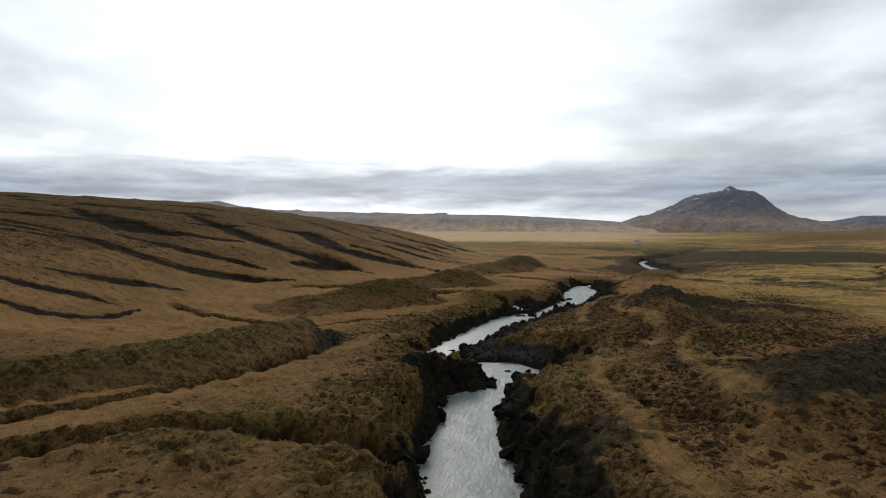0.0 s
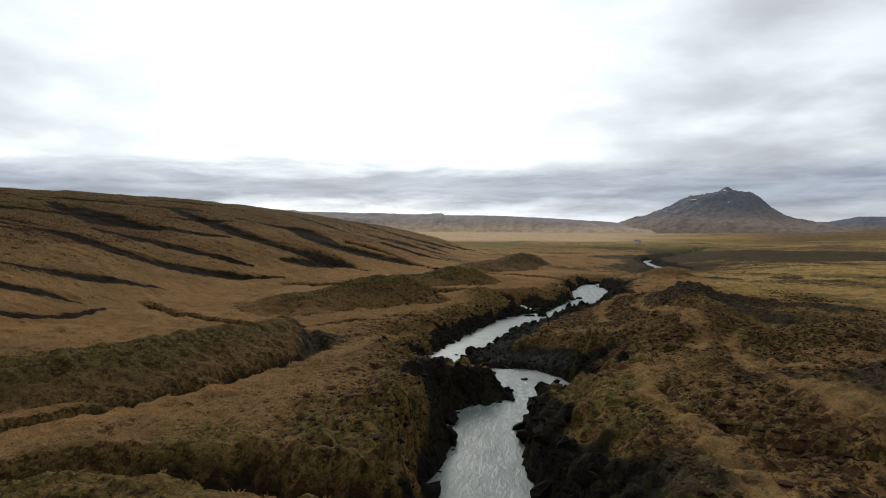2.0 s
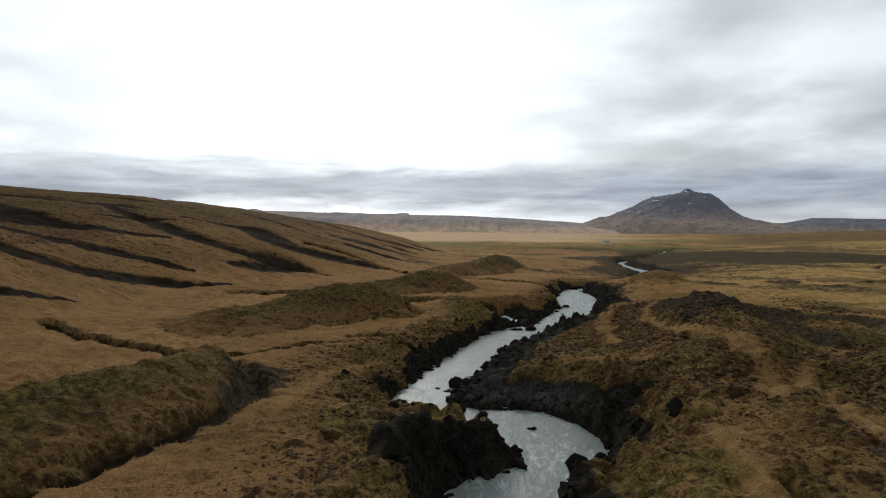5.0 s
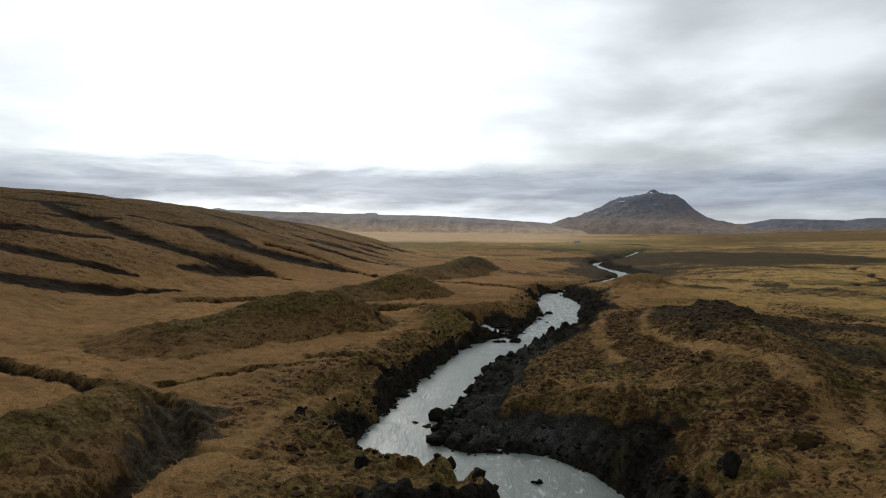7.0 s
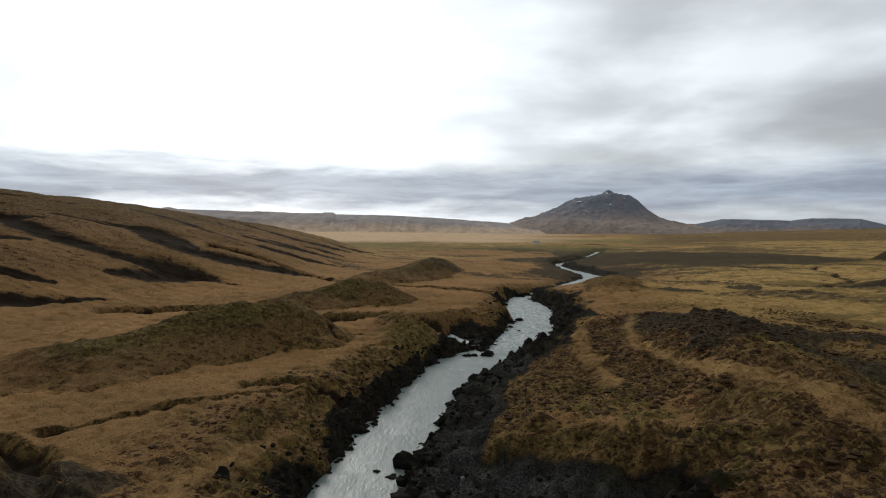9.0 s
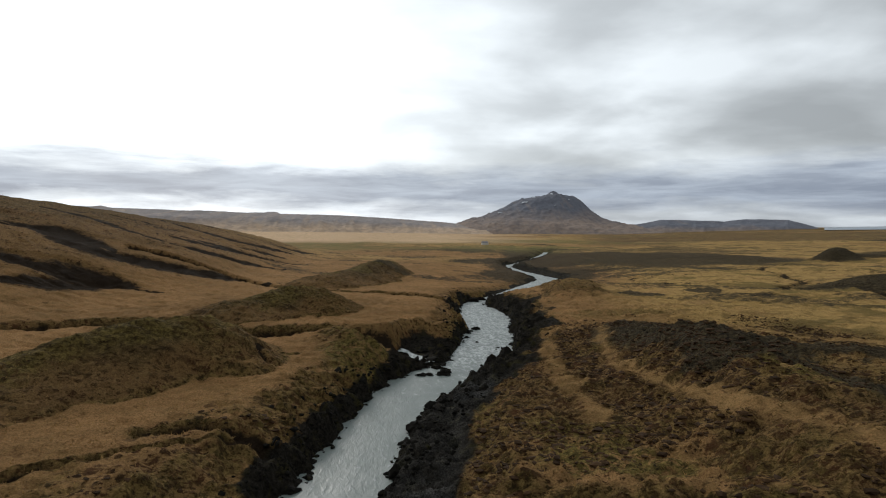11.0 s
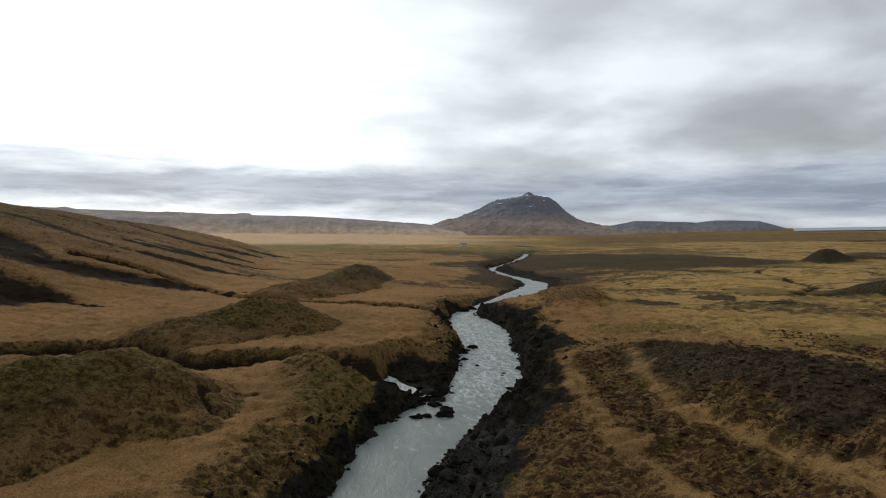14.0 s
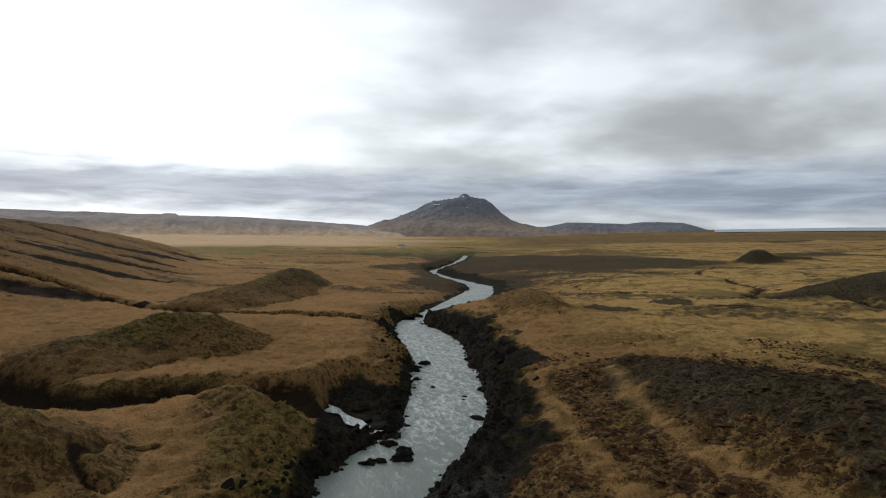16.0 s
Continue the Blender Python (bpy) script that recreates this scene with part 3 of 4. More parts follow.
# distance haze is put into these rock colours, paler and bluer
MOUNTAIN = mountain_material("hazed_basalt_mountain", (0.36, 0.275, 0.22), (0.190, 0.197, 0.228))
# plateau colours raised too, to stand in for haze
PLATEAU = mountain_material("hazed_plateau_heath", (0.62, 0.45, 0.31), (0.34, 0.30, 0.285))


# ---- ground: one sheet to the horizon ----
def build_ground():
    xs = axis(-4900, -100, 70, 4900, 0.5, 1.019, 1.025)
    ys = axis(-500, 42, 290, 4920, 0.5, 1.04, 1.014)
    x, y = np.meshgrid(xs, ys)
    shape = x.shape
    z, rock, cover, soil, lava, d, left, hd, form, bed, mound = (a.reshape(shape) for a in land(x.ravel(), y.ravel()))
    me, used = sheet("ground", x, y, z)
    gy, gx = np.gradient(form, ys, xs)
    steep = smooth(0.20, 0.42, np.hypot(gx, gy) + 0.10 * fbm(x, y, 12, 3, 92)) * smooth(1500, 900, y)
    steep = steep * (1 - 0.9 * smooth(-25, 5, hd)) * np.where(left & (d < 30), 1 - 0.4 * smooth(215, 240, y), 1)
    right = ~left
    big = fbm(x, y, 70, 3, 91)
    loose = smooth(85, 60, x - 0.05 * y) * smooth(270, 240, y + 0.15 * x) * (0.34 + 0.30 * smooth(-0.1, 0.2, fbm(x, y, 12, 4, 106)) + 0.34 * smooth(158, 182, y))
    heath = np.where(right, smooth(4, 12, d) * loose, np.maximum(0.6 * smooth(24, 8, d + 14 * big) * smooth(192, 168, y), 0.35 * smooth(9, 4, d)))
    heath = np.maximum(heath, np.maximum(0.5 * smooth(0.4, 0.8, cover), np.where(left, 0.75, 0.95) * steep))
    moss = np.maximum(np.maximum(smooth(0.5, 0.9, cover) * np.where(right, 0.4, 0.75), np.where(right, 0.45, 0.5) * steep), 0.7 * np.where(left & (y > 150), smooth(7, 2, d), smooth(13, 6, d)) * (d > 0))
    moss = np.maximum(moss, np.where(right, 0.75 * smooth(0.14, 0.26, fbm(x, y, 16, 4, 95)) * smooth(70, 40, d), 0.8 * smooth(0.06, 0.20, fbm(x, y, 16, 4, 95)) * smooth(26, 8, d) * (0.2 + 0.8 * smooth(195, 165, y))) * smooth(330, 250, y))
    moss = np.maximum(moss, smooth(0, 0.4, fbm(x, y, 90, 3, 96) + 0.2) * smooth(90, 150, hd) * 0.45)
    # yellow-green weakened far off, haze put into the ground colour
    olive = np.where(right & (x > 0), smooth(20, 60, d), 0) * smooth(130, 230, y) * (1 - 0.6 * smooth(450, 900, y))
    olive = np.maximum(olive, smooth(450, 700, y) * np.where(x > -60, 0.9, 0.5) * smooth(-0.2, 0.1, fbm(x, y, 300, 3, 97)))
    bare = np.maximum(0.6 * smooth(13, 9, d) * right * smooth(138, 150, y) * smooth(240, 222, y), 0)
    moss, heath = np.maximum(moss, 0.8 * bare * smooth(-0.05, 0.15, fbm(x, y, 7, 3, 102))), np.maximum(heath, bare)
    bed = bed * (0.5 + 0.5 * smooth(0.0, 0.22, fbm(x, y, 9, 3, 104) + 0.5 * np.exp(-np.hypot((x + 19) / 7, (y - 152) / 8) ** 2)))
    for places, what in ((HEATH, "heath"), (MOSS, "moss"), (SCREE, "scree")):
        for px, py, r in places:
            box = (np.abs(x - px) < 2.2 * r) & (np.abs(y - py) < 2.2 * r)
            bx, by = x[box], y[box]
            blob = smooth(1.3, 0.75, np.hypot(bx - px, by - py) / r + 0.55 * fbm(bx, by, 6, 4, 109))
            if what == "moss":
                moss[box], heath[box] = np.maximum(moss[box], blob), heath[box] * (1 - 0.7 * blob)
            elif what == "scree":
                lava[box] = np.maximum(lava[box], blob)
            else:
                heath[box], moss[box] = np.maximum(heath[box], blob), moss[box] * (1 - 0.7 * blob)
    # bands of heath and moss that run down the hillside
    band = smooth(-0.10, 0.10, fbm((x * 0.965 + y * 0.262) * 0.14, -x * 0.262 + y * 0.965, 13, 4, 93)) * smooth(5, 35, hd) * (y < 1000)
    brown = np.maximum(0.75 * band, (0.5 * smooth(0, 40, hd) + 0.5 * smooth(40, 110, hd)) * (y < 1000))
    brown = np.maximum(brown, 0.95 * smooth(0.02, 0.35, soil) * smooth(-10, 20, hd))
    brown = np.maximum(brown, 0.5 * left * smooth(150, 110, y) * smooth(-0.25, 0.15, fbm(x, y, 22, 4, 120)))
    heath = np.maximum(heath, (0.35 + 0.3 * smooth(50, 110, hd)) * brown)
    moss = np.maximum(moss, 0.35 * band * smooth(60, 120, hd))
    dist = np.hypot(x - CENTRE[0], y - CENTRE[1])
    az = np.degrees(np.arctan2(x - CENTRE[0], y - CENTRE[1]))
    # where the far grass takes the painted sunlit colour
    sunlit_meadow = smooth(1050, 1400, dist) * smooth(16, 0, az + 7 * fbm(x, y, 500, 4, 99)) * (1 - smooth(20, 80, hd) * (y < 1000))
    green = smooth(620, 900, dist) * smooth(2000, 1500, dist) * smooth(-0.2, 0.1, fbm(x * 0.6, y, 170, 4, 103)) * smooth(30, 12, az) * (hd < 10)
    path = np.zeros(shape)
    for pts, w in PATHS:
        p = np.array(pts, float)
        box = (x > p[:, 0].min() - 8) & (x < p[:, 0].max() + 8) & (y > p[:, 1].min() - 8) & (y < p[:, 1].max() + 8)
        q, _ = chain_distance(x[box], y[box], rounded(p, 2))
        path[box] = np.maximum(path[box], np.exp(-((q + 2.2 * fbm(x[box], y[box], 5, 4, 101)) / (0.8 * w)) ** 2))
    heath, moss = heath * (1 - path), moss * (1 - 0.6 * path)
    heath, moss = heath * (1 - 0.5 * mound), moss * (1 - mound) + mound * smooth(0.28, 0.5, cover + 0.35 * fbm(x, y, 14, 3, 110)) * 0.85
    mound = mound * (0.5 + 0.47 * smooth(0.1, 0.36, cover + 0.25 * fbm(x, y, 9, 3, 112)))
    for n, v in (("rock", rock), ("moss", moss), ("soil", soil), ("lava", lava), ("heath", heath), ("olive", olive), ("sunlit_meadow", sunlit_meadow), ("green", green), ("gravel", bed), ("path", path), ("mound", mound), ("brown", np.maximum(heath, brown * (1 - path)))):
        give(me, n, v, used)
    me.materials.append(GROUND)
    tagged(new("ground", me), "rolling moorland of dry tawny grass, moss and dark lava soil", "ground", kind="structure")
    # water over the same plan
    near = (d[:-1, :-1] < 1.5) | (d[1:, 1:] < 1.5)
    ripple = 0.10 * fbm(x, y, 4.5, 2, 111) + 0.03 * fbm(x, y, 2.0, 1, 113)
    wm, wused = sheet("river", x, y, ripple, near)
    rapid = 0.45 + 0.55 * np.exp(-((y - 122) / 10) ** 2) + 0.75 * smooth(215, 245, y) - 0.25 * np.exp(-((y - 190) / 28) ** 2)
    give(wm, "foam", rapid, wused)
    wm.materials.append(WATER)
    tagged(new("river", wm), "milky grey-green glacial river with small rapids and foam", "river", kind="structure")


# growth and bare ground in patches: x, y, radius
MOSS = [(-1, 101, 5), (2, 92, 6), (-1, 86, 5), (4, 124, 5), (5, 70, 5), (33, 175, 9), (38, 168, 7), (-28, 229, 7), (-32, 221, 6), (-29, 214, 6), (-56, 284, 7), (-61, 212, 5), (-2, 165, 6), (2, 160, 5), (-26, 74, 6), (-33, 62, 5), (-40, 70, 5)]
SCREE = [(5, 73, 5), (31, 99, 7), (40, 104, 8), (20, 104, 4), (30, 215, 7), (28, 198, 8), (24, 186, 6), (50, 214, 9), (67, 321, 8), (98, 337, 8), (154, 338, 10), (-53, 128, 5), (-55, 135, 4), (-51, 120, 3.5)]
HEATH = [(12, 230, 7), (11, 222, 5), (9, 208, 5), (9, 199, 5), (8, 190, 5), (7, 180, 7), (-3, 212, 7), (-3, 198, 7), (-3, 186, 7), (22, 192, 8), (19, 178, 6), (-4, 142, 8), (1, 130, 8), (1, 117, 7), (22, 204, 8), (17, 164, 7),
         (18, 110, 6), (20, 101, 5), (19, 82, 6), (26, 118, 5), (14, 77, 4), (24, 232, 7), (18, 143, 6), (28, 156, 8), (-45, 128, 3)]
PATHS = [
    ([(12, 248), (32, 253), (52, 251), (64, 240), (72, 226), (110, 205)], 2.4),
    ([(25, 241), (20, 228), (17, 216), (14, 203), (15, 190), (16, 178), (16, 168)], 1.7),
    ([(12, 246), (7, 222), (5, 210), (4, 198), (4, 188), (3, 177)], 1.5),
    ([(6, 113), (4, 98), (6, 87), (8, 78), (9, 70), (12, 56)], 2.0),
    ([(24, 136), (21, 118), (21, 110), (20, 90), (22, 80)], 1.6),
    ([(22, 119), (28, 117), (36, 121)], 1.4),
    ([(-47, 118), (-46, 140), (-43, 156)], 1.8),
    ([(-38, 243), (-40, 252), (-36, 266), (-31, 282)], 1.3),
    ([(22, 295), (24, 275), (30, 262), (44, 256)], 2.6),
    ([(16, 168), (19, 150), (20, 138), (16, 126)], 1.8),
]
build_ground()


# ---- far relief ----
def polar(az, dist):
    return CENTRE[0] + dist * np.sin(np.radians(az)), CENTRE[1] + dist * np.cos(np.radians(az))


def build_mountain():
    u = np.arange(-900, 900.1, 9.0)
    v = np.arange(-1150, 500.1, 12.0)
    uu, vv = np.meshgrid(u, v)
    cx, cy = polar(14.1, 4520)
    c, s = math.cos(radians(14.1)), math.sin(radians(14.1))
    x, y = cx + uu * c + vv * s, cy - uu * s + vv * c
    # flank heights over the distance from the summit, west side and east side
    r = np.hypot(uu, vv * 0.85)
    turn = np.arctan2(vv, uu)
    rr = r * (1 + 0.10 * fbm(turn * 2.2 + 7, r / 300, 1.0, 4, 119) * smooth(30, 160, r))
    west = np.interp(rr, [0, 16, 46, 70, 120, 222, 280, 345, 416, 500, 650, 780, 900], [318, 312, 290, 276, 268, 257, 236, 196, 163, 121, 87, 40, -10])
    east = np.interp(rr, [0, 16, 46, 80, 155, 206, 270, 356, 412, 520, 640, 780, 900], [318, 312, 290, 279, 262, 227, 172, 112, 87, 62, 40, 10, -10])
    k = smooth(-1, 1, uu / (np.hypot(uu, vv) + 20) * 1.4)
    z = west * (1 - k) + east * k + 14 * fbm(x, y, 150, 5, 121, 0.55) * np.clip(r / 200, 0.2, 1) + 18 * np.abs(fbm(x, y, 55, 4, 125)) * np.clip(r / 150, 0.3, 1)
    z = z - 60 * smooth(800, 1100, -vv) - 40 * smooth(760, 900, np.abs(uu))
    me, used = sheet("mountain", x, y, z + 24)
    give(me, "height", z / 312, used)
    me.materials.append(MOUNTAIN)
    return tagged(new("mountain", me), "steep dark grey basalt mountain with small snow patches", "mountain")


def build_range(name, az0, az1, step, d0, d1, rows, table, foot, label, category, mat, seed):
    az = np.arange(az0, az1, step)
    dist = np.linspace(d0, d1, rows)
    aa, dd = np.meshgrid(az, dist)
    x, y = polar(aa, dd)
    t = (dd - d0) / (d1 - d0)
    t = t + 0.10 * fbm(x, y, 260, 4, seed) + 0.05 * fbm(aa * 60, dd * 0.2, 60, 3, seed + 3)
    el = np.interp(aa, table[0], table[1])
    top = 30 + 0.5 * (d0 + d1) * np.tan(np.radians(el)) - foot
    z = foot - 24 + (top + 24) * (smooth(0.02, 0.45, t) * 0.72 + 0.28 * smooth(0.4, 0.75, t)) + 4 * fbm(x, y, 120, 4, seed + 7)
    z = z - 60 * smooth(0.9, 1.0, (dd - d0) / (d1 - d0))
    me, used = sheet(name, x, y, z)
    give(me, "height", np.clip((z - foot) / np.maximum(top, 1), 0, 1), used)
    me.materials.append(mat)
    return tagged(new(name, me), label, category)


mountain = build_mountain()
plateau = build_range("plateau", -62, 9, 0.07, 3300, 4500, 60,
            ([-60, -40, -34, -33, -31.5, -28, -26.6, -26, -25.3, -20, -12.9, -12.6, -11.8, -11.5, -6.7, -2.7, 0.3, 5.6, 8, 9], [2.2, 2.3, 2.9, 2.9, 2.5, 2.1, 2.1, 2.22, 2.05, 1.92, 1.8, 1.93, 1.93, 1.76, 1.66, 1.5, 1.27, 0.85, 0.55, -0.4]),
            34, "long flat-topped plateau with brown slopes and pale scree", "plateau", PLATEAU, 131)
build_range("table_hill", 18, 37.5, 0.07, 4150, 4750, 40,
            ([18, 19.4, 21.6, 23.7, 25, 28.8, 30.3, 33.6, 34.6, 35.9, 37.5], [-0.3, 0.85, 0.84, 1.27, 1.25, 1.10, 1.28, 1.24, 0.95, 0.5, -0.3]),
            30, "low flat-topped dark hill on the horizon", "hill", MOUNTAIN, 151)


def build_sea():
    """The strip of sea past the coastal plain."""
    aa, dd = np.meshgrid(np.arange(36.2, 64, 0.25), np.linspace(3650, 4880, 24))
    x, y = polar(aa, dd)
    me, used = sheet("sea", x, y, far_plain(x, y) + 10.0)
    m, add, bsdf, tree = surface("sea_water")
    pos = add("ShaderNodeNewGeometry").outputs["Position"]
    tree.links.new(mix(add, noise_tex(add, pos, 0.004, 5), (0.20, 0.24, 0.28), (0.30, 0.34, 0.38)), bsdf.inputs["Base Color"])
    bsdf.inputs["Roughness"].default_value = 0.35
    me.materials.append(m)
    tagged(new("sea", me), "strip of pale grey sea along the horizon", "sea", kind="structure")


build_sea()


# ---- rocks ----
def basalt_material():
    m, add, bsdf, tree = surface("wet_basalt")
    pos = add("ShaderNodeNewGeometry").outputs["Position"]
    n1, n2 = noise_tex(add, pos, 0.9, 6, 0.6), noise_tex(add, pos, 5.0, 5, 0.65)
    rnd = add("ShaderNodeObjectInfo").outputs["Random"]
    col = mix(add, n2, (0.005, 0.0045, 0.004), (0.020, 0.018, 0.014))
    col = mix(add, math_node(add, "MULTIPLY", rnd, 0.5), col, (0.016, 0.013, 0.010))
    col = mix(add, ramp(add, n1, [(0.56, 0.0), (0.68, 0.7)]), col, (0.034, 0.030, 0.010))
    tree.links.new(col, bsdf.inputs["Base Color"])
    bsdf.inputs["Roughness"].default_value = 0.9
    bsdf.inputs["Specular IOR Level"].default_value = 0.06
    bump = add("ShaderNodeBump", ins={"Height": n2, "Strength": 0.8, "Distance": 0.15})
    tree.links.new(bump.outputs[0], bsdf.inputs["Normal"])
    return m


BASALT = basalt_material()


def rock_mesh(name, seed, detail=3, squash=0.65, sharp=0.5):
    """A broken basalt block about 2 across, sunk a little below its origin."""
    bm = bmesh.new()
    bmesh.ops.create_icosphere(bm, subdivisions=detail, radius=1.0)
    rng = random.Random(seed)
    cuts = [(Vector((rng.uniform(-1, 1), rng.uniform(-1, 1), rng.uniform(-0.4, 1))).normalized(), rng.uniform(0.42, 0.72)) for _ in range(12)]
    off = Vector((seed * 3.1, seed * 1.7, 0))
    for v in bm.verts:
        p = v.co.copy()
        for n, lim in cuts:
            over = p.dot(n) - lim
            if over > 0:
                p -= n * over
        p *= 1 + sharp * noise.fractal(p * 1.6 + off, 0.8, 2.1, 4)
        v.co = Vector((p.x, p.y * rng.uniform(0.985, 1.0) * 0.85, p.z * squash + 0.12))
    me = bpy.data.meshes.new(name)
    bm.to_mesh(me)
    bm.free()
    me.materials.append(BASALT)
    return me


BLOCKS = [rock_mesh("boulder", i, 2 if i < 8 else 3) for i in range(14)]


def ground_at(x, y):
    return land(np.atleast_1d(np.array(x, float)), np.atleast_1d(np.array(y, float)))[0]


def put_boulder(x, y, z, size, kind, label, tall=1.0, group="boulders along the river"):
    ob = new("boulder", BLOCKS[kind])
    ob.matrix_world = pose(x, y, z, random.uniform(-10, 10), random.uniform(-10, 10), random.uniform(0, 360)) @ Matrix.Diagonal((size, size, size * tall, 1))
    return tagged(ob, label, "boulder", group)


# blocks standing in the water and the crags on the bends: x, y, size, height factor
IN_WATER = [(-17.2, 242.5, 1.4, 1.0), (-18.6, 224.6, 1.4, 0.9), (-17.2, 225.0, 1.2, 0.9), (-13.9, 225.2, 2.1, 1.2), (-13.0, 227.6, 1.7, 1.1), (-15.2, 231.0, 1.6, 0.9), (-12.6, 241.0, 1.7, 0.8), (-13.6, 234.6, 1.5, 0.8), (0.6, 240.5, 1.7, 0.6), (-31.0, 155.8, 0.8, 0.7),
            (-29.0, 154.0, 1.0, 0.7), (-0.5, 282.5, 1.6, 1.1), (-15.0, 236.5, 1.3, 0.7), (-13.5, 135.5, 0.9, 0.8), (-2.6, 262.0, 0.9, 0.6), (2.0, 254.0, 0.7, 0.6), (1.2, 252.0, 0.5, 0.6)]
CRAGS = [(-26.6, 148.0, 2.6, 1.1), (-25.6, 152.0, 2.6, 1.2), (-26.4, 157.0, 2.6, 1.3), (-24.2, 163.5, 2.2, 1.0), (-23.5, 147.5, 1.8, 0.9), (-11.0, 107.0, 2.6, 1.3), (-10.5, 101.5, 3.0, 1.2),
         (-15.5, 121.5, 1.5, 0.9), (-17.0, 126.0, 1.3, 0.8), (-19.5, 118.5, 1.8, 0.9), (-21.8, 99.0, 2.6, 1.2), (-23.6, 108.0, 2.6, 1.0), (-8.6, 93.0, 2.8, 1.1), (-6.4, 114.0, 2.6, 1.1), (-15.5, 238.0, 2.8, 1.0),
         (-17.0, 249.0, 2.4, 0.9), (-2.6, 137.0, 2.4, 1.0), (-7.5, 84.0, 2.4, 1.2), (-20.8, 80.0, 2.6, 1.2), (8.0, 357.0, 3.2, 0.9), (12.5, 362.0, 2.6, 0.8)]
for i, (bx, by, size, tall) in enumerate(IN_WATER):
    put_boulder(bx, by, 0.0, size, 8 + i % 6, "dark wet basalt boulder standing in the river", tall)
for i, (bx, by, size, tall) in enumerate(CRAGS):
    put_boulder(bx, by, max(float(ground_at(bx, by)[0]) - 0.5 * size * tall, 0.1), size, 8 + (i * 5) % 6, "rugged black basalt crag on the river bank", tall, "crags on the river bends")


def scatter(count, x0, x1, y0, y1, seed):
    rng = np.random.default_rng(seed)
    return rng.uniform(x0, x1, count), rng.uniform(y0, y1, count), rng


def bank_boulders():
    x, y, rng = scatter(9000, -60, 60, 62, 330, 5)
    z, rock, cover, soil, lava, d, left, hd, form, bed, mound = land(x, y)
    pick = np.nonzero((d > -0.5) & (d < 9 * rng.random(9000) + 0.4))[0][:250]
    for i in pick:
        size = 0.40 + 1.5 * rng.random() ** 2.6
        put_boulder(x[i], y[i], max(z[i], -0.1) - 0.1 * size, size, int(rng.integers(0, 8)), "dark basalt boulder on the river bank", 0.7 + 0.7 * rng.random())


bank_boulders()

ICO_V = np.array([(0, 0, 1.0)] + [(math.cos(a) * 0.894, math.sin(a) * 0.894, 0.447) for a in np.arange(5) * 1.2566] + [(math.cos(a) * 0.894, math.sin(a) * 0.894, -0.447) for a in np.arange(5) * 1.2566 + 0.628] + [(0, 0, -1.0)])
ICO_F = np.array([(0, 1 + i, 1 + (i + 1) % 5) for i in range(5)] + [(1 + i, 6 + i, 1 + (i + 1) % 5) for i in range(5)] + [(6 + i, 6 + (i + 1) % 5, 1 + (i + 1) % 5) for i in range(5)] + [(11, 6 + (i + 1) % 5, 6 + i) for i in range(5)])


def swarm(name, verts, faces, material, label, category, smooth_faces=False):
    me = bpy.data.meshes.new(name)
    n = len(faces)
    me.vertices.add(len(verts))
    me.vertices.foreach_set("co", verts.astype(np.float32).ravel())
    me.loops.add(n * 3)
    me.loops.foreach_set("vertex_index", faces.astype(np.int32).ravel())
    me.polygons.add(n)
    me.polygons.foreach_set("loop_start", np.arange(0, n * 3, 3, dtype=np.int32))
    me.polygons.foreach_set("use_smooth", np.full(n, smooth_faces))
    me.update(calc_edges=True)
    me.materials.append(material)
    return tagged(new(name, me), label, category, kind="stuff")


def clumps(x, y, z, size, flat, rng, jitter=0.3):
    """Small irregular lumps, one at each place."""
    k = len(x)
    v = ICO_V[None] * (1 + jitter * rng.uniform(-1, 1, (k, 12, 1)))
    v = v * np.stack([size * rng.uniform(0.7, 1.3, k), size * rng.uniform(0.7, 1.3, k), size * flat], -1)[:, None]
    v = v + np.stack([x, y, z], -1)[:, None]
    f = ICO_F[None] + 12 * np.arange(k)[:, None, None]
    return v.reshape(-1, 3), f.reshape(-1, 3)


def rubble():
    x, y, rng = scatter(90000, -75, 70, 55, 360, 7)
    d, left = river_distance(x, y)
    gravel = ~left & (y > 150) & (y < 216)
    keep = (d > -0.2) & (d < np.where(gravel, 10, 6.5) * rng.random(len(x)))
    keep |= (rng.random(len(x)) < 0.35) & ((np.hypot((x - 40) / 14, (y - 98) / 12) < 1) | (np.hypot((x - 32) / 9, (y - 205) / 26) < 1))
    x, y = x[keep][:9000], y[keep][:9000]
    z = land(x, y)[0]
    size = 0.10 + 0.40 * rng.random(len(x)) ** 3
    size = np.where(river_distance(x, y)[0] > 14, 0.4 * size, size)
    v, f = clumps(x, y, np.maximum(z, -0.1) + 0.1 * size, size, 0.75, rng)
    swarm("rubble", v, f, BASALT, "loose black basalt stones and gravel on the banks", "stones")


rubble()


# ---- low growth ----
def growth_material(name, dark, light):
    m, add, bsdf, tree = surface(name)
    rnd = add("ShaderNodeNewGeometry").outputs["Random Per Island"]
    pos = add("ShaderNodeNewGeometry").outputs["Position"]
    col = mix(add, math_node(add, "MULTIPLY", math_node(add, "ADD", rnd, noise_tex(add, pos, 0.12, 4)), 0.5), dark, light)
    tree.links.new(col, bsdf.inputs["Base Color"])
    bsdf.inputs["Roughness"].default_value = 0.95
    bsdf.inputs["Specular IOR Level"].default_value = 0.1
    return m


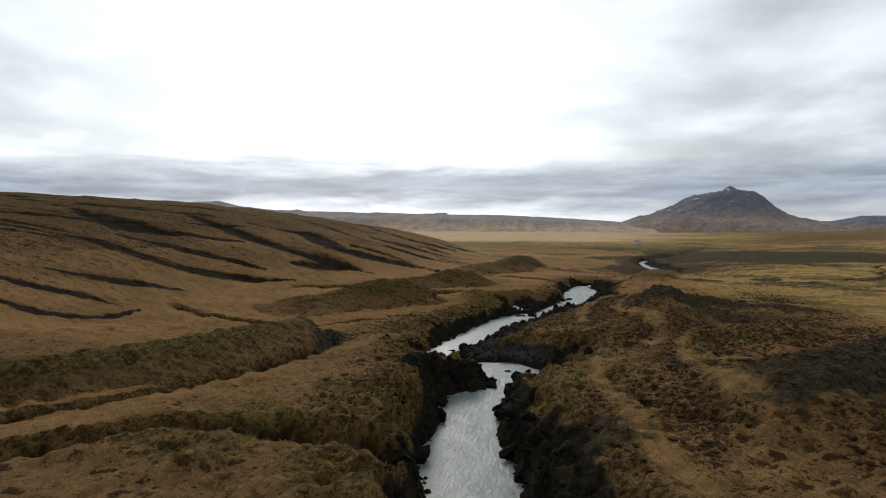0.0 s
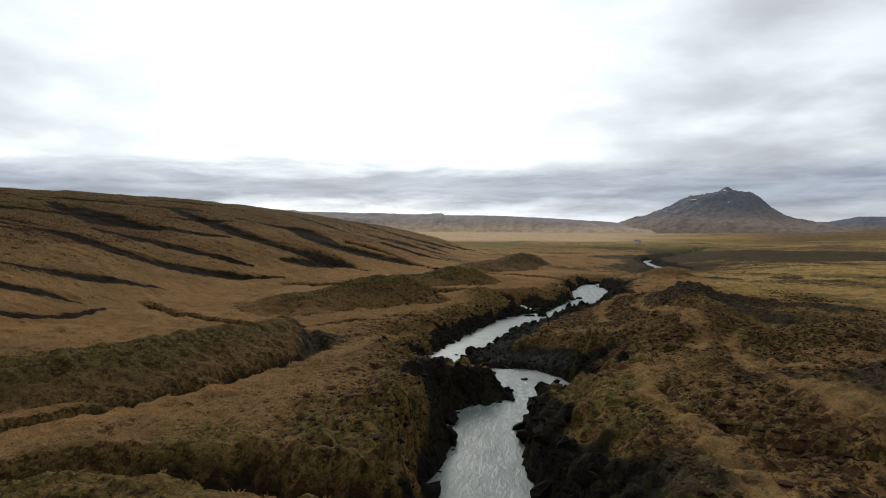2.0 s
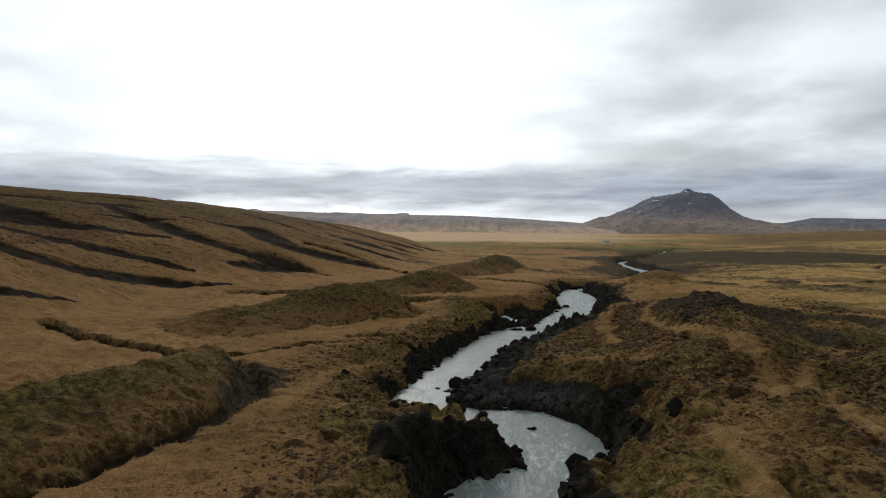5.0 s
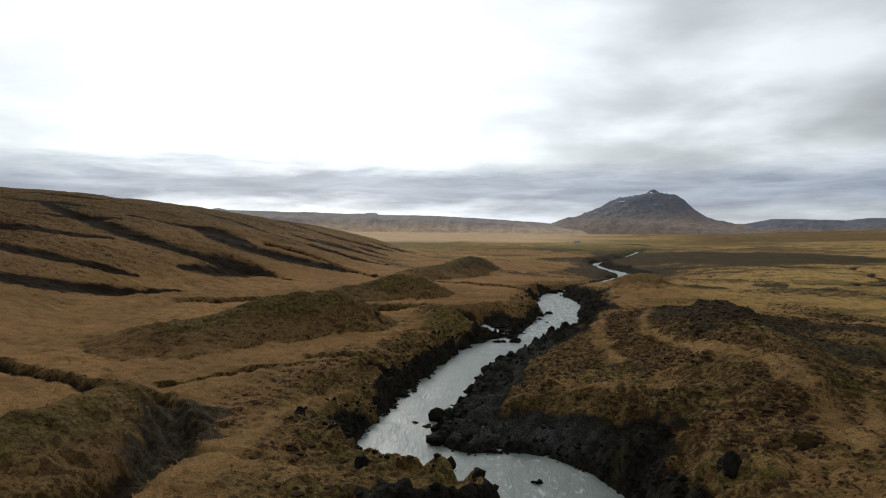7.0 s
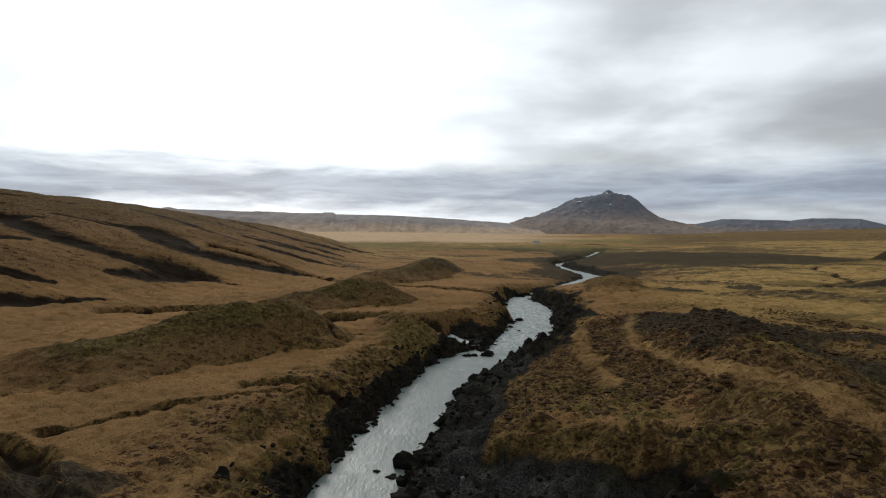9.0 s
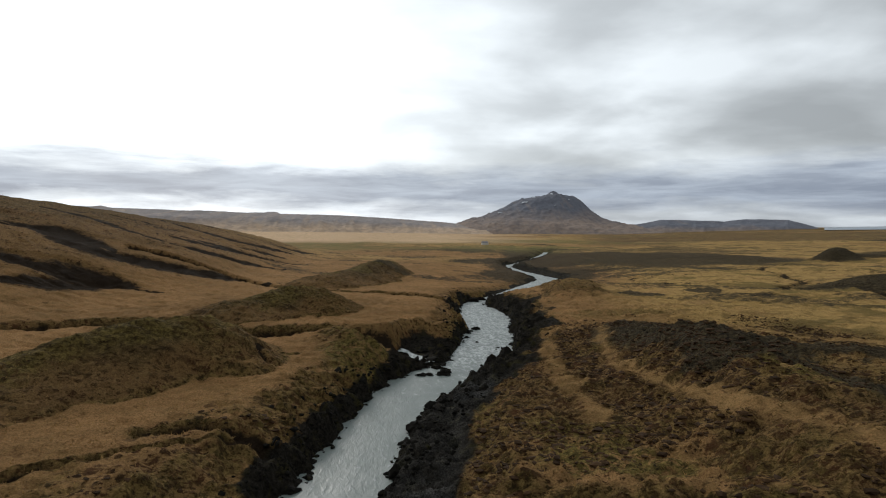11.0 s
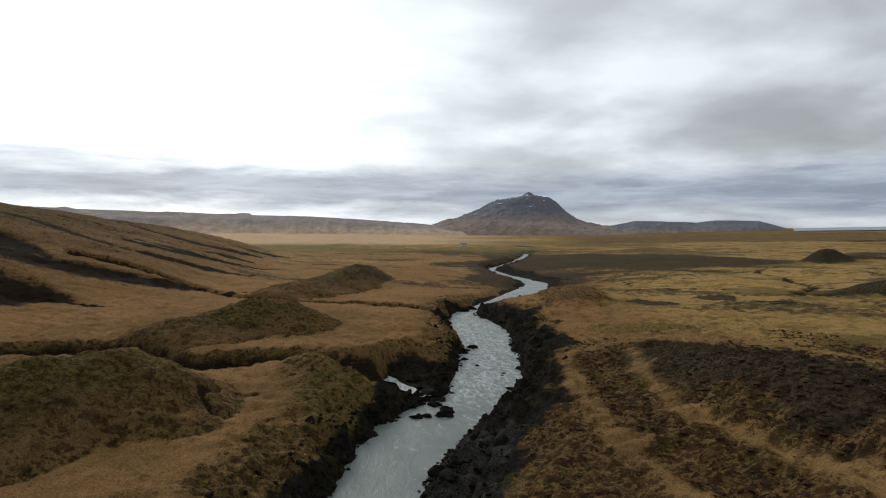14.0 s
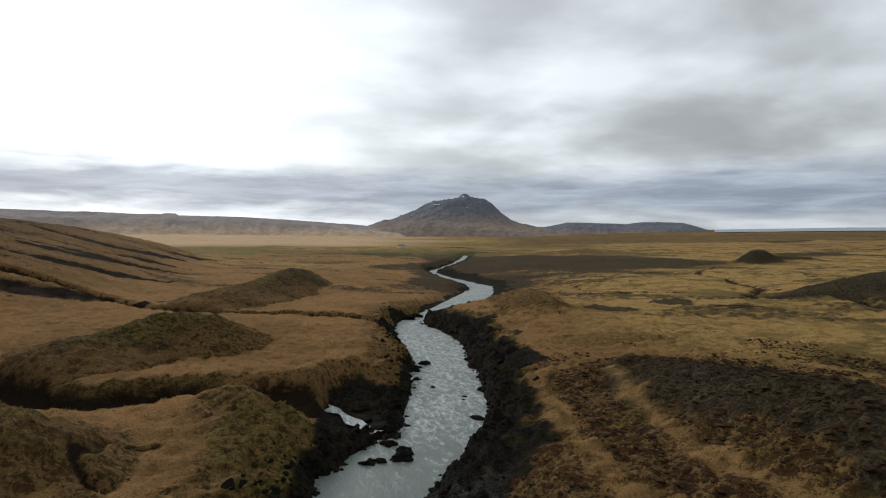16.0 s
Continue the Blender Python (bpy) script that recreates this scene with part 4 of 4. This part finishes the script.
def blades(x, y, z, count, rng, low, high, thin, wide):
    """Tufts of bent blades, several at each place."""
    k = len(x)
    a = rng.uniform(0, 6.28, (k, count))
    h, r, w = rng.uniform(low, high, (k, count)), rng.uniform(0.04, 0.35, (k, count)), rng.uniform(thin, wide, (k, count))
    ca, sa = np.cos(a), np.sin(a)
    bx, by = x[:, None] + ca * r * 0.6, y[:, None] + sa * r * 0.6
    foot = np.broadcast_to(z[:, None] - 0.06, (k, count))
    v = np.stack([np.stack([bx - sa * w, by + ca * w, foot], -1), np.stack([bx + sa * w, by - ca * w, foot], -1),
                  np.stack([bx + ca * r * 1.5, by + sa * r * 1.5, z[:, None] + h], -1)], 2)
    return v.reshape(-1, 3), np.arange(k * count * 3).reshape(-1, 3)


def low_growth():
    x, y, rng = scatter(150000, -95, 85, 50, 290, 13)
    z, rock, cover, soil, lava, d, left, hd, form, bed, mound = land(x, y)
    free = (rock < 0.35) & (soil < 0.35) & (d > 3) & (lava < 0.5)
    shrub = (cover > 0.35) | (~left & (fbm(x, y, 8, 3, 141) > -0.05) & (x < 70)) | (d < 11)
    g = np.nonzero(free & ~shrub)[0][:16000]
    v, f = blades(x[g], y[g], z[g], 3, rng, 0.08, 0.24, 0.04, 0.09)
    swarm("grass_tufts", v, f, growth_material("dry_grass", (0.20, 0.110, 0.037), (0.42, 0.24, 0.082)), "dry tawny tufts of moor grass", "grass")
    g = np.nonzero(free & shrub)[0][:9000]
    v, f = blades(x[g], y[g], z[g], 5, rng, 0.05, 0.16, 0.06, 0.14)
    swarm("heather", v, f, growth_material("heather_shrub", (0.060, 0.036, 0.014), (0.26, 0.165, 0.055)), "low red-brown heather and dwarf shrubs in patches", "heather")
    x, y, rng = scatter(90000, -75, 80, 60, 262, 19)
    z, rock, cover, soil, lava, d, left, hd, form, bed, mound = land(x, y)
    dense = np.where(left, 0.5 * smooth(20, 8, d) * smooth(195, 165, y), smooth(6, 12, d) * smooth(80, 60, x - 0.05 * y)) * smooth(-0.25, 0.15, fbm(x, y, 12, 4, 106))
    off = np.min([chain_distance(x, y, np.array(p, float))[0] - 1.1 * w for p, w in PATHS], axis=0) > 0
    g = np.nonzero((rng.random(len(x)) < 0.5 * dense) & (rock < 0.5) & (soil < 0.4) & off)[0][:15000]
    size = 0.18 + 0.42 * rng.random(len(g)) ** 2.2
    v, f = clumps(x[g], y[g], z[g] - 0.1 * size, size, 0.42, rng, 0.4)
    swarm("heather_clumps", v, f, growth_material("dark_heather", (0.014, 0.009, 0.005), (0.085, 0.045, 0.020)), "dark red-brown heather clumps spread over the moor", "heather")


low_growth()


# ---- far farm ----
def part(name, bm, material, parent, label=""):
    me = bpy.data.meshes.new(name)
    bm.to_mesh(me)
    bm.free()
    me.materials.append(material)
    ob = new(name, me)
    ob.parent = parent
    return tagged(ob, label)


def plain(name, colour, rough=0.8):
    m, add, bsdf, tree = surface(name)
    pos = add("ShaderNodeNewGeometry").outputs["Position"]
    col = mix(add, noise_tex(add, pos, 0.8, 4), tuple(c * 0.85 for c in colour), colour)
    tree.links.new(col, bsdf.inputs["Base Color"])
    bsdf.inputs["Roughness"].default_value = rough
    return m


def farmhouse(x, y, turn):
    top = tagged(new("farmhouse"), "small white farmhouse with a grey pitched roof far off", "house")
    top.matrix_world = pose(x, y, float(ground_at(x, y)[0]), 0, 0, turn)
    bm = bmesh.new()
    bmesh.ops.create_cube(bm, size=1.0, matrix=Matrix.Translation((0, 0, 1.6)) @ Matrix.Diagonal((11, 7, 3.6, 1)))
    part("wall", bm, plain("white_render", (0.75, 0.75, 0.73)), top)
    bm = bmesh.new()
    ridge = [bm.verts.new((sx * 5.8, 0, 5.8)) for sx in (-1, 1)]
    eave = [[bm.verts.new((sx * 5.8, sy * 3.9, 3.35)) for sx in (-1, 1)] for sy in (-1, 1)]
    for e in eave:
        bm.faces.new((e[0], e[1], ridge[1], ridge[0]))
    for i in (0, 1):
        bm.faces.new((eave[0][i], eave[1][i], ridge[i]))
    bm.faces.new((eave[0][0], eave[0][1], eave[1][1], eave[1][0]))
    part("roof", bm, plain("grey_roof", (0.22, 0.22, 0.24), 0.6), top, "grey sheet roof")


farmhouse(121, 1159, 20)


# ---- small streams in the gullies ----
def stream(course, width, label, lift=0.22, foam=0.1):
    p = rounded(course, 3)
    n = np.concatenate([[0], np.cumsum(np.hypot(*np.diff(p, axis=0).T))])
    at = np.arange(0, n[-1], 0.7)
    cx, cy = np.interp(at, n, p[:, 0]), np.interp(at, n, p[:, 1])
    cx, cy = cx + 0.5 * fbm(at, at * 0, 7, 2, 161), cy + 0.5 * fbm(at, at * 0 + 9, 7, 2, 163)
    tx, ty = np.gradient(cx), np.gradient(cy)
    ln = np.hypot(tx, ty)
    half = width * (0.6 + 0.4 * fbm(at, at * 0 + 3, 4, 2, 165))
    side = np.linspace(-1, 1, 5)[:, None]
    x, y = cx - side * ty / ln * half, cy + side * tx / ln * half
    mid = land(cx, cy)[0]
    level = np.min([np.roll(mid, k) for k in range(-4, 5)], axis=0)
    level = np.convolve(np.pad(level, 3, mode="edge"), np.ones(7) / 7, "valid") + lift
    z = np.broadcast_to(level, x.shape) + 0.05 * fbm(x, y, 0.8, 2, 167)
    me, used = sheet("stream", x, y, z)
    give(me, "foam", np.full(x.shape, foam) + 0.7 * smooth(0.02, 0.12, np.abs(np.gradient(level)))[None], used)
    me.materials.append(WATER)
    tagged(new("stream", me), label, "stream", kind="structure")


stream([(-60, 49), (-51, 57), (-45, 62), (-37, 65), (-31, 64), (-26, 63)], 0.5, "small brook tumbling through a dark gully")
stream([(-25, 252), (-21.5, 247), (-19.5, 242), (-17.5, 238), (-16, 235)], 1.9, "white side stream falling over rocks into the river", 0.40, 1.5)
stream([(-22.8, 152.4), (-20.5, 153.4), (-18.0, 153.0)], 1.1, "small pool left among the gravel", 0.3)
stream([(-58, 242), (-68, 247), (-80, 255)], 1.0, "foaming brook in a dark gully")
stream([(-60, 137), (-68, 143), (-80, 149), (-98, 155)], 0.6, "shallow brook across the grass flat")


# ---- snow ----
def snow_patch(parent, az, el, wide, deep, lean):
    """A thin sheet of snow lying on the first slope that the eye line from the middle of the walk meets."""
    eye = Vector((CENTRE[0], CENTRE[1], 30.0))
    way = Vector((math.sin(radians(az)), math.cos(radians(az)), math.tan(radians(el)))).normalized()
    hit, place, normal, _ = parent.ray_cast(eye, way)
    if not hit:
        return
    east = Vector((way.y, -way.x, 0)).normalized()
    out = normal if normal.dot(way) < 0 else -normal
    rise = out.cross(east).normalized()
    rise = rise if rise.z > 0 else -rise
    bm = bmesh.new()
    ring = []
    for i in range(18):
        a = i / 18 * 2 * math.pi
        k = 1 + 0.35 * noise.noise(Vector((math.cos(a) * 1.5, math.sin(a) * 1.5, az)))
        e, r = math.cos(a) * wide * k, math.sin(a) * deep * k
        c, s = math.cos(radians(lean)), math.sin(radians(lean))
        ring.append(bm.verts.new(place + east * (e * c - r * s) + rise * (e * s + r * c) + out * 3.0))
    peak = bm.verts.new(place + out * 6.0)
    for i in range(18):
        bm.faces.new((peak, ring[i], ring[(i + 1) % 18]))
    part("snow_patch", bm, SNOW, parent, "old white snow patch")


SNOW = plain("old_snow", (0.80, 0.82, 0.85), 0.6)
bpy.context.view_layer.update()
for spot in ((11.45, 2.85, 24, 8, 25), (12.3, 3.3, 10, 6, 0), (13.95, 3.62, 9, 14, 20), (14.3, 2.55, 8, 8, 0), (9.1, 1.85, 16, 5, 15), (15.5, 3.1, 7, 4, -20)):
    snow_patch(mountain, *spot)
for spot in ((-18.1, 1.72, 12, 7, 0), (-17.5, 1.62, 9, 8, 0), (-31.0, 2.2, 34, 10, -8), (-26.9, 1.9, 30, 8, 0), (-28.0, 1.9, 16, 6, 0)):
    snow_patch(plateau, *spot)
